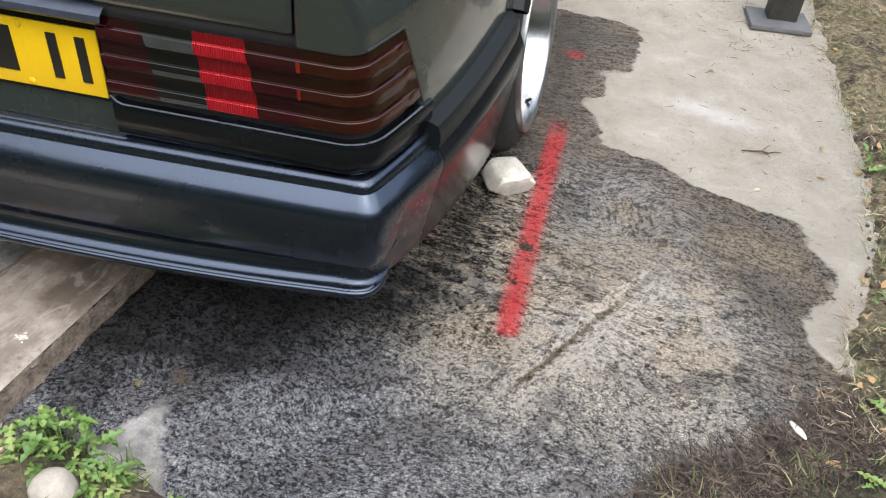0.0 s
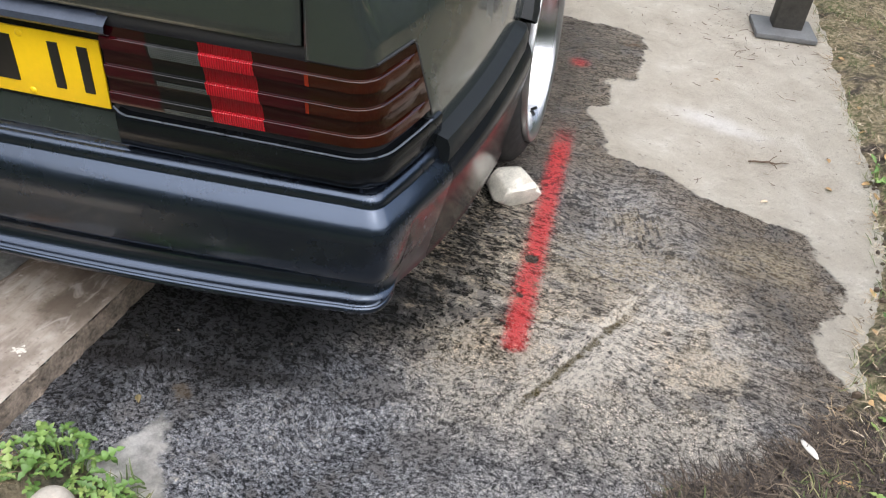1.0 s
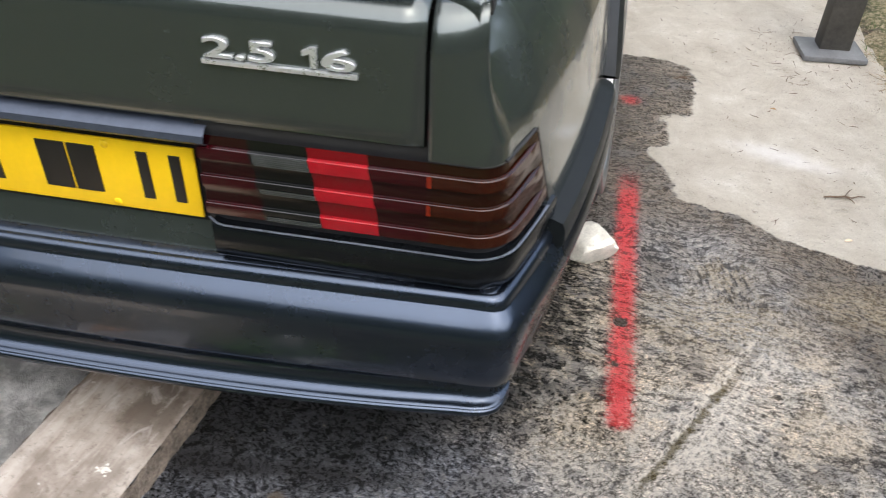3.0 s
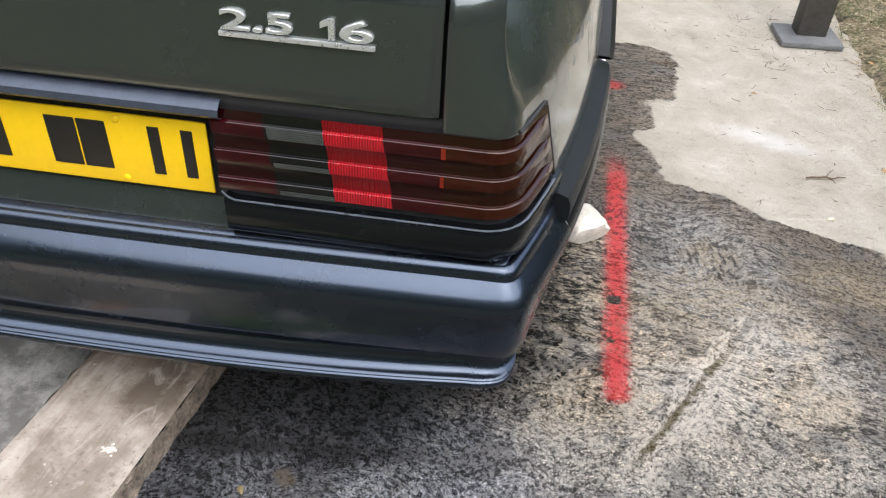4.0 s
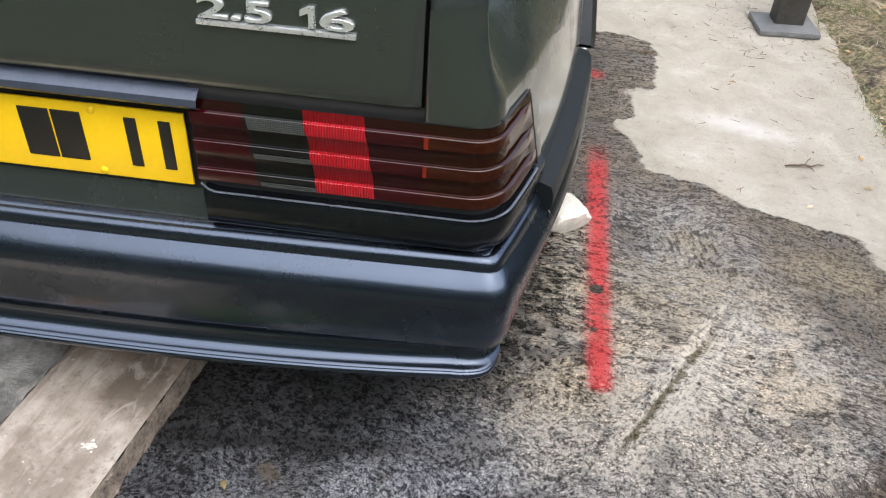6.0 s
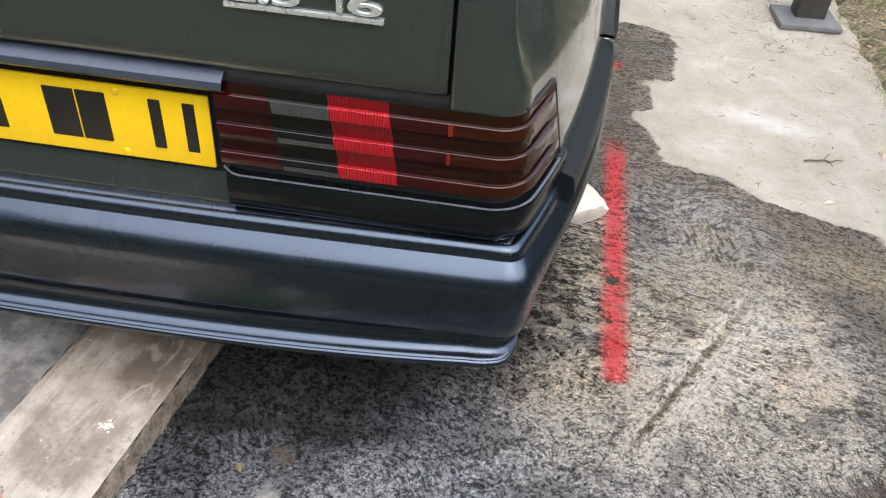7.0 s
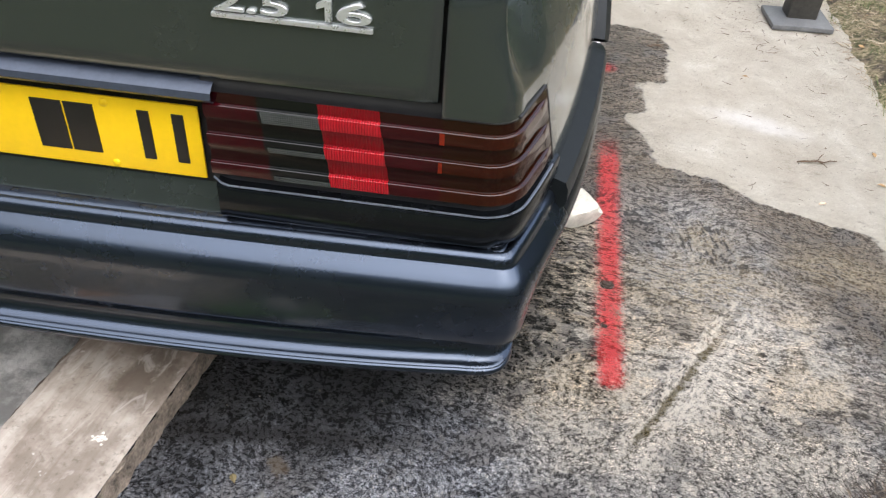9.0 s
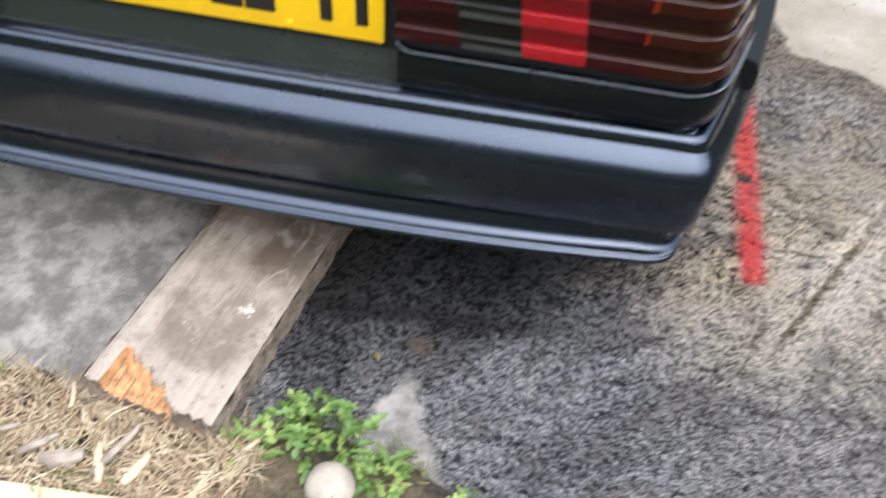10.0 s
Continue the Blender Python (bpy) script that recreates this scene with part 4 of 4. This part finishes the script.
def wheel(cx, cy, sign):
    hub = new("wheel")
    hub.parent = car
    hub.matrix_basis = pose(cx, cy, 0.297, 0, 0, -4 * sign) @ pose(0, 0, 0, 0, -4 * sign, 0 if sign > 0 else 180) @ pose(0, 0, 0, 12 * sign)
    part("tyre", lathe([(-0.2, 0.235), (-0.205, 0.27), (-0.19, 0.292), (-0.16, 0.298), (-0.06, 0.298), (-0.036, 0.290), (-0.020, 0.270), (-0.010, 0.25), (-0.010, 0.238), (-0.03, 0.228)], 72), TYRE, hub)
    rim = part("rim", lathe([(-0.009, 0.2145), (-0.016, 0.2125), (-0.030, 0.2105), (-0.06, 0.205), (-0.085, 0.195), (-0.09, 0.17), (-0.14, 0.16), (-0.18, 0.2)], 72), ALLOY, hub, "polished alloy rim with a deep dish")
    part("rim_edge", lathe([(-0.02, 0.236), (-0.002, 0.238), (0.003, 0.236), (0.004, 0.231), (0.002, 0.222), (-0.003, 0.2165), (-0.009, 0.2143)], 72), ALLOY_EDGE, hub, "dull grey rim flange")
    for k in range(8):
        a = 2 * math.pi * k / 8
        m = Matrix.Rotation(a, 4, "X")
        bm = box((0.03, 0.045, 0.16), (-0.075, 0, 0.115), 0.008)
        bm.transform(m)
        part("spoke", bm, ALLOY, hub)
    part("hub_cap", lathe([(-0.1, 0.001), (-0.045, 0.001), (-0.045, 0.03), (-0.055, 0.05), (-0.1, 0.06)][::-1], 32), ALLOY, hub)
    part("valve", tube([(-0.030, 0, -0.209), (-0.022, 0, -0.204), (-0.016, 0, -0.200)], 0.0042, 8), RUBBER, hub)
    return hub


for cy in (ARCH_Y, FRONT_Y):
    wheel(0.842, cy, 1), wheel(-0.842, cy, -1)


# ---- things on the ground ----
def chock_stone():
    """A wedge-shaped lump of limestone, broken to flat faces."""
    bm = pebble(0.066, 3.0, (1.28, 0.95, 0.76), 0.30, 4, 1.3)
    rng = random.Random(12)
    cuts = [(Vector((rng.uniform(-1, 1), rng.uniform(-1, 1), rng.uniform(-0.5, 1))).normalized(), rng.uniform(0.040, 0.052)) for _ in range(11)]
    for v in bm.verts:
        for n, d in cuts:
            over = v.co.dot(n) - d
            if over > 0:
                v.co -= n * over * 0.93
        v.co += v.co.normalized() * 0.0012 * noise.noise(v.co * 160)
        v.co.z = max(v.co.z, -0.034)
    ob = mesh_object("chock_stone", bm, LIMESTONE, sharp=25)
    ob.matrix_world = pose(0.820, 0.712, 0.034, 0, 0, 12)
    return tagged(ob, "pale rough limestone chock wedged behind the rear wheel", "stone")


chock_stone()


def timber_plank():
    """A thick board that runs under the car, its near corner split away."""
    ob = thing("timber_plank", "thick grey weathered plank with a split orange end", "plank", (-0.0235, -0.3115, 0.0), (0, 0, -9.3))
    wide, thick, long = 0.218, 0.060, 1.31
    bm = bmesh.new()
    nx, ny = 40, 110
    top = []
    for i in range(nx + 1):
        col = []
        for j in range(ny + 1):
            x, y = wide * i / nx - wide / 2, 0.008 * noise.noise(Vector((i * 0.5, 0, 3))) + long * (j / ny) ** 1.6
            z = thick + 0.0015 * noise.noise(Vector((x * 60, y * 5, 1)))
            ex = max(0.0, (0.015 - (wide / 2 - abs(x))) / 0.015)
            z -= 0.004 * ex**2
            torn = max(0.0, min(1.0, (0.070 + 0.020 * noise.noise(Vector((x * 60, 5, 0))) - y - (x + 0.07) * 0.56) / 0.005)) if -0.080 < x < 0.052 else 0.0
            z -= torn * (0.018 + 0.012 * noise.noise(Vector((x * 90, y * 8, 2))) + 0.12 * max(0.0, 0.06 - y))
            col.append((x, y, max(z, 0.006)))
        top.append(col)
    sheet(top, bm=bm)
    for f in bm.faces:
        c = f.calc_center_median()
        f.material_index = 1 if c.z < thick - 0.0065 and c.y < 0.11 and abs(c.x) < 0.1 else 0
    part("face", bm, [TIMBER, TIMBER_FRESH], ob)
    side = []
    for sgn in (1, -1):
        cols = [[(sgn * (wide / 2 + 0.001 + 0.006 * noise.noise(Vector((p[1] * 32, h * 70, sgn)))), p[1], h) for h in (0, thick * 0.2, thick * 0.4, thick * 0.6, thick * 0.8, max(0.006, p[2]))] for p in (top[-1] if sgn > 0 else top[0][::-1])]
        side.append(cols)
    part("edge", sheet(side[0]), TIMBER_SIDE, ob, "rough dirty sawn edge")
    part("edge", sheet(side[1]), TIMBER_SIDE, ob)
    end = [[(c[0][0], c[0][1] - 0.0005 + 0.003 * noise.noise(Vector((i, h * 90, 0))), h) for h in (0, c[0][2] * 0.5, c[0][2])] for i, c in enumerate(top)]
    part("end_grain", sheet(end), TIMBER_SIDE, ob)
    rng = random.Random(9)
    bm = bmesh.new()
    for _ in range(22):
        m = pose(0.0546 + rng.gauss(0, 0.006), 0.202 + rng.gauss(0, 0.007), thick + 0.0004, 0, 0, rng.uniform(0, 90)) @ Matrix.Diagonal((rng.uniform(0.001, 0.0045), rng.uniform(0.001, 0.0035), 0.0010, 1))
        bmesh.ops.create_icosphere(bm, subdivisions=2, radius=1, matrix=m)
    part("paint_splash", bm, CHIP, ob, "white dried splash")
    # torn fibres
    rng = random.Random(4)
    bm = bmesh.new()
    for _ in range(42):
        x = rng.uniform(-0.076, 0.03)
        y1 = max(0.015, 0.066 - (x + 0.07) * 0.56 + rng.uniform(-0.012, 0.006))
        z = rng.uniform(0.036, 0.046)
        lift = rng.uniform(-0.002, 0.003)
        tube([(x, rng.uniform(-0.004, 0.012), z - 0.010), (x + 0.002, y1 * 0.5, z - 0.003 + lift), (x + rng.uniform(-0.003, 0.003), y1, z)], [0.0012, 0.002, 0.0012], 5, bm)
    tagged(part("splintered_wood", bm, TIMBER_FRESH, ob), "fresh orange splintered wood fibres", kind="stuff")
    return ob


timber_plank()


def pale_board():
    ob = mesh_object("sawn_board", box((0.5, 0.12, 0.025), (0, 0, 0.0125), 0.003), PALE_WOOD)
    ob.matrix_world = pose(-0.19, -0.528, 0.02, 0, 0, 4)
    return tagged(ob, "pale sawn board lying on the litter", "board")


pale_board()


def wood_splinter(place, turn, long, wide, seed):
    """A split sliver of timber, thicker in the middle, with ragged ends."""
    rng = random.Random(seed)
    cols = []
    for k in range(9):
        t = k / 8
        w = wide * (0.35 + 0.65 * math.sin(math.pi * min(0.97, t + 0.06)) ** 0.5) * rng.uniform(0.85, 1.1)
        y = long * (t - 0.5)
        lean = rng.uniform(-0.1, 0.1) * wide
        cols.append([(lean - w / 2, y, 0), (lean - w * 0.4, y, 0.005), (lean, y + rng.uniform(-0.002, 0.002), 0.007), (lean + w * 0.42, y, 0.0045), (lean + w / 2, y, 0)])
    ob = mesh_object("wood_splinter", sweep(cols), PALE_WOOD if seed % 2 else TIMBER)
    x, y = place
    ob.matrix_world = pose(x, y, ground_height(x, y) + 0.009, rng.uniform(-4, 4), 0, turn)
    return tagged(ob, "pale split wood sliver lying on dry straw", "wood splinter", group="wood splinters by the plank")


for number, (place, turn, long, wide) in enumerate((((-0.042, -0.385), -22, 0.098, 0.013), ((-0.055, -0.408), 25, 0.064, 0.013), ((-0.150, -0.400), -48, 0.058, 0.014), ((0.0, -0.405), -20, 0.052, 0.016), ((-0.105, -0.415), -70, 0.060, 0.030), ((0.143, -0.322), -38, 0.042, 0.008), ((-0.225, -0.395), -60, 0.07, 0.012))):
    wood_splinter(place, turn, long, wide, number)


def steel_post():
    ob = thing("steel_post", "dark weathered steel post on a bolted foot plate", "post", (1.62, 2.03, 0.0), (0, 0, 4))
    part("foot_plate", box((0.215, 0.17, 0.02), (0, 0, 0.012), 0.006), ZINC, ob, "dull grey foot plate")
    part("shaft", box((0.105, 0.075, 2.2), (0.01, 0.02, 1.12), 0.006), STEEL, ob)
    return ob


steel_post()


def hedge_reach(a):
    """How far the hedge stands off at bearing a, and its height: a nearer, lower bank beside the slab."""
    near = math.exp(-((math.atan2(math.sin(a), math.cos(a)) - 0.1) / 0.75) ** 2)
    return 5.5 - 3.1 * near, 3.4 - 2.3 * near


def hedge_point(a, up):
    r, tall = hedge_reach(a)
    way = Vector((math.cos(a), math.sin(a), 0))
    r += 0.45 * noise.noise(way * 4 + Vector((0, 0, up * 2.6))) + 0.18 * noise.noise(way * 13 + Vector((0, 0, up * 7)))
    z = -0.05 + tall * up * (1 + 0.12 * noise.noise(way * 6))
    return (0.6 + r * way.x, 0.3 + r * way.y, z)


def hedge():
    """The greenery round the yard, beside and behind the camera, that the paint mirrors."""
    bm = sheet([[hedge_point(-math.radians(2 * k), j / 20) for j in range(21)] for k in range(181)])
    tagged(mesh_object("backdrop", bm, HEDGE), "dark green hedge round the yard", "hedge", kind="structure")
    rng = random.Random(77)
    verts, faces = [], []
    for _ in range(9000):
        c = Vector(hedge_point(rng.uniform(0, 2 * math.pi), rng.random() ** 0.8))
        u = Vector((rng.gauss(0, 1), rng.gauss(0, 1), rng.gauss(0, 0.7))).normalized() * rng.uniform(0.04, 0.10)
        v = u.orthogonal().normalized() * u.length * 0.45
        inward = (Vector((0.6, 0.3, c.z)) - c).normalized() * rng.uniform(0.0, 0.14)
        base = len(verts)
        verts += [c + inward - u, c + inward + v, c + inward + u, c + inward - v]
        faces.append((base, base + 1, base + 2, base + 3))
    data = bpy.data.meshes.new("hedge_leaves")
    data.from_pydata(verts, [], faces)
    data.materials.append(HEDGE_LEAF)
    tagged(new("hedge_leaves", data), "many small dark green leaves of the hedge", "leaves", kind="stuff")


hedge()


# ---- plants and litter ----
def leaf_blade(length, width, lobes, droop, seed):
    """A lobed leaf along y with a raised midrib, bending over."""
    rng = random.Random(seed)
    cols = []
    n = 28
    for i in range(n + 1):
        t = i / n
        w = width * math.sin(math.pi * min(0.98, t * 0.92 + 0.06)) ** 0.7 * (0.22 + 0.78 * abs(math.sin(lobes * math.pi * t))) * rng.uniform(0.85, 1.1)
        y = length * t
        z = length * (0.45 * t - droop * t * t)
        cols.append([(-w, y - 0.2 * w, z + 0.25 * w), (-w * 0.5, y, z + 0.05 * w), (0, y + 0.1 * w, z - 0.12 * w), (w * 0.5, y, z + 0.05 * w), (w, y - 0.2 * w, z + 0.25 * w)])
    return sheet(cols)


LEAF_MESHES = []
for shape in ((0.085, 0.016, 4.0, 0.55), (0.070, 0.014, 5.0, 0.8), (0.055, 0.014, 3.0, 0.5), (0.036, 0.011, 2.0, 0.6)):
    made = bpy.data.meshes.new("leaf")
    bm = leaf_blade(*shape, len(LEAF_MESHES))
    bm.to_mesh(made)
    bm.free()
    made.materials.append(LEAF)
    made.shade_smooth()
    LEAF_MESHES.append(made)


def weed(place, count, spread, tall, seed, label):
    rng = random.Random(seed)
    ob = thing("weed_plant", label, "weed", place, group="weeds at the slab's edge")
    for _ in range(count):
        turn = rng.uniform(0, 360)
        r = spread * math.sqrt(rng.random())
        x, y = r * math.cos(radians(turn)), 0.7 * r * math.sin(radians(turn))
        h = tall * rng.uniform(0.1, 1.0) * (1 - 0.5 * r / spread)
        part("stem", tube([(x * 0.75, y * 0.75, -0.02), (x * 0.9, y * 0.9, h * 0.6), (x, y, h)], [0.0011, 0.0009, 0.0007], 5), LEAF, ob)
        leaf = new("leaf", rng.choice(LEAF_MESHES))
        leaf.parent = ob
        k = rng.uniform(0.28, 0.62)
        leaf.matrix_basis = pose(x, y, h, rng.uniform(-10, 35), rng.uniform(-25, 25), turn - 90 + rng.uniform(-120, 120)) @ Matrix.Diagonal((k, k, k, 1))
    return ob


weed((0.225, -0.292, 0.005), 100, 0.08, 0.06, 5, "bright green lobed weed growing at the slab's edge")
weed((0.335, -0.335, 0.005), 55, 0.045, 0.04, 6, "small bright green weed beside a pebble")
weed((0.470, -0.345, 0.0), 7, 0.02, 0.05, 7, "thin green weed sprout on the slab's edge")
weed((0.12, -0.345, 0.005), 14, 0.05, 0.025, 13, "low green weed beside the plank's end")
weed((-0.31, -0.34, 0.01), 12, 0.04, 0.04, 8, "green weed among dry straw")
weed((1.635, 0.15, 0.02), 14, 0.05, 0.03, 9, "broad green weed leaves over dry litter")
weed((1.745, 0.47, 0.02), 40, 0.07, 0.06, 10, "green weed clump by the dry concrete")
weed((1.82, 1.10, 0.02), 22, 0.07, 0.05, 11, "green weed clump by the dry concrete")
weed((1.62, -0.02, 0.02), 10, 0.05, 0.03, 12, "low green weed on dark soil")


def blades(name, material, count, area, long, thick, lift, seed, label, category, keep=lambda x, y: True, curl=0.3):
    """Many thin stalks, each a bent strip, as one mesh."""
    rng = random.Random(seed)
    verts, faces = [], []
    x0, x1, y0, y1 = area
    while len(faces) < count * 3:
        x, y = rng.uniform(x0, x1), rng.uniform(y0, y1)
        if not keep(x, y):
            continue
        z = max(ground_height(x, y), 0.0 if slab_inside(x, y) > 0 else -1) + 0.002
        a, n = rng.uniform(0, 2 * math.pi), rng.uniform(*long)
        w = thick * rng.uniform(0.6, 1.4)
        up, bend = rng.uniform(*lift), rng.uniform(-curl, curl)
        base = len(verts)
        for i in range(4):
            t = i / 3
            b = a + bend * t * 2
            px, py = x + math.cos(b) * n * t * math.cos(up), y + math.sin(b) * n * t * math.cos(up)
            pz = z + n * math.sin(up) * t * (1 - 0.25 * t) + 0.001
            ww = w * (1 - 0.75 * t * t)
            verts += [(px - math.sin(b) * ww, py + math.cos(b) * ww, pz), (px + math.sin(b) * ww, py - math.cos(b) * ww, pz + ww * 0.6)]
        for i in range(3):
            q = base + 2 * i
            faces.append((q, q + 1, q + 3, q + 2))
    data = bpy.data.meshes.new(name)
    data.from_pydata(verts, [], faces)
    data.materials.append(material)
    return tagged(new(name, data), label, category, kind="stuff")


def patchy(scale, level, seed):
    return lambda x, y: slab_inside(x, y) < 0.03 and noise.noise(Vector((x * scale, y * scale, seed))) > level


blades("grass", GRASS, 5200, (1.2, 2.6, -0.4, 3.0), (0.012, 0.045), 0.0010, (0.4, 1.3), 21, "thin green grass blades in the soil", "grass", patchy(5, 0.05, 1))
blades("straw_litter", STRAW, 5200, (1.5, 2.4, 0.1, 2.6), (0.01, 0.045), 0.0009, (0.0, 0.3), 22, "pale dry straw lying on the soil", "litter", patchy(4, -0.15, 2))
blades("straw_litter", STRAW, 7600, (-0.6, 0.25, -0.62, -0.27), (0.008, 0.055), 0.0012, (0.0, 0.3), 23, "pale dry straw lying by the plank's end", "litter", lambda x, y: slab_inside(x, y) < 0.01 and x < 0.16)
blades("wood_slivers", PALE_WOOD, 26, (-0.6, 0.12, -0.6, -0.3), (0.03, 0.08), 0.003, (0.0, 0.2), 24, "pale wood slivers among the straw", "litter", lambda x, y: slab_inside(x, y) < 0.0)
blades("grass", GRASS, 420, (-0.7, 0.55, -0.7, -0.27), (0.02, 0.06), 0.0013, (0.4, 1.2), 25, "thin green grass among dry straw", "grass", patchy(7, 0.15, 6))
blades("root_fibres", ROOT, 4200, (1.0, 1.62, -0.35, 0.2), (0.015, 0.07), 0.0011, (0.0, 0.25), 26, "dark matted root fibres over the slab's corner", "litter", lambda x, y: -0.2 < slab_inside(x, y) < 0.018, 0.9)
blades("straw_litter", STRAW, 20, (1.48, 1.62, 0.08, 0.22), (0.05, 0.10), 0.0007, (0.1, 0.5), 27, "loose curled tuft of dry grass stalks", "litter", curl=1.2)
blades("twig_litter", TWIG, 90, (1.0, 1.8, 0.9, 2.4), (0.008, 0.035), 0.0012, (0.0, 0.1), 28, "small dark twigs scattered on dry concrete", "litter", lambda x, y: x > 1.2 or y > 1.9)
blades("twig_litter", TWIG, 170, (1.35, 1.85, 1.75, 2.3), (0.008, 0.05), 0.0011, (0.0, 0.15), 29, "dark twigs heaped round the post's foot", "litter")
blades("leaf_litter", DEAD_LEAF, 150, (1.5, 2.4, -0.2, 2.5), (0.012, 0.035), 0.006, (0.0, 0.4), 30, "dead brown leaf scraps on the soil", "litter", lambda x, y: slab_inside(x, y) < 0.02)


def fallen_twig(place, turn, long, seed):
    rng = random.Random(seed)
    pts = [(long * (k / 6 - 0.5), 0.004 * rng.uniform(-1, 1), 0.004 + 0.003 * rng.random()) for k in range(7)]
    bm = tube(pts, [0.0022, 0.0026, 0.0026, 0.0024, 0.002, 0.0016, 0.001], 6)
    tube([pts[3], (0.02, 0.022, 0.008), (0.035, 0.035, 0.006)], [0.0018, 0.0014, 0.0008], 5, bm)
    tube([pts[3], (0.012, -0.018, 0.007), (0.015, -0.03, 0.005)], [0.0016, 0.0012, 0.0008], 5, bm)
    ob = mesh_object("fallen_twig", bm, TWIG)
    ob.matrix_world = pose(*place, 0, 0, turn)
    return tagged(ob, "thin brown forked twig lying on dry concrete", "twig")


fallen_twig((1.49, 1.092, 0.001), 12, 0.115, 1)
fallen_twig((1.10, 1.70, 0.001), 25, 0.06, 2)


def round_stone():
    ob = mesh_object("round_stone", pebble(0.036, 8.0, (1.0, 1.0, 0.9), 0.12, 3, 1.2), PEBBLE, sharp=80)
    ob.location = (0.272, -0.368, 0.026)
    return tagged(ob, "smooth pale grey pebble among green weeds", "stone")


round_stone()


def wood_chip():
    bm = sheet([[(x, y, 0.004 + 0.003 * math.sin(x * 90) + 0.002 * abs(y) * 60) for y in (w, 0, -w)] for x, w in ((-0.023, 0.002), (-0.014, 0.005), (0.002, 0.007), (0.014, 0.005), (0.023, 0.002))])
    bmesh.ops.recalc_face_normals(bm, faces=bm.faces)
    ob = solid(mesh_object("wood_chip", bm, CHIP), 0.002)
    ob.matrix_world = pose(1.463, 0.075, ground_height(1.463, 0.075) + 0.007, 8, 0, -62)
    return tagged(ob, "white sliver of wood on dark soil", "wood chip")


wood_chip()

# small gravel strewn over the slab
rng = random.Random(31)
bm = bmesh.new()
for _ in range(70):
    x, y = rng.uniform(0.2, 1.75), rng.uniform(-0.25, 2.2)
    m = pose(x, y, slab_height(x, y) + 0.0012, rng.uniform(0, 360), rng.uniform(0, 360), 0) @ Matrix.Diagonal((rng.uniform(0.0012, 0.0035), rng.uniform(0.0012, 0.003), rng.uniform(0.001, 0.0025), 1))
    bmesh.ops.create_icosphere(bm, subdivisions=1, radius=1, matrix=m)
tagged(mesh_object("gravel", bm, GRIT), "tiny pale grit grains strewn over the slab", "gravel", kind="stuff")


def fallen_leaf(place, turn, tone, label):
    ob = new("fallen_leaf", bpy.data.meshes.new("fallen_leaf"))
    bm = leaf_blade(0.022, 0.007, 0.5, 0.5, 3)
    bm.to_mesh(ob.data)
    bm.free()
    ob.data.materials.append(tone)
    ob.matrix_world = pose(*place, 0, 0, turn)
    return tagged(ob, label, "leaf", group="fallen leaves")


YELLOW_LEAF = simple("yellowed_leaf", (0.17, 0.135, 0.065), 0.7, vary=0.3)
fallen_leaf((0.285, -0.13, 0.002), 30, YELLOW_LEAF, "small yellowed leaf stuck to wet concrete")
fallen_leaf((1.475, 0.90, 0.002), 100, PALE_WOOD, "small pale dry leaf on the concrete")
fallen_leaf((1.66, 1.18, 0.002), 190, DEAD_LEAF, "small dead brown leaf on dry concrete")
fallen_leaf((1.63, 1.02, 0.002), 250, DEAD_LEAF, "small dead brown leaf on dry concrete")
fallen_leaf((1.38, 1.55, 0.002), 70, DEAD_LEAF, "small dead brown leaf on dry concrete")

rng = random.Random(41)
bm = bmesh.new()
made = 0
while made < 700:
    x, y = rng.uniform(0.95, 2.0), rng.uniform(-0.4, 1.2)
    if slab_inside(x, y) > 0.02 or slab_inside(x, y) < -0.35:
        continue
    r = rng.uniform(0.002, 0.008) * (1 if rng.random() < 0.8 else 1.6)
    m = pose(x, y, max(0.0 if slab_inside(x, y) > 0 else -1, ground_height(x, y)) + r * 0.3, rng.uniform(0, 360), rng.uniform(0, 360), 0) @ Matrix.Diagonal((r, r * rng.uniform(0.6, 1), r * rng.uniform(0.5, 0.9), 1))
    bmesh.ops.create_icosphere(bm, subdivisions=1, radius=1, matrix=m)
    made += 1
tagged(mesh_object("soil_clods", bm, CLOD), "small brown soil clods along the slab's rim", "soil", kind="stuff")
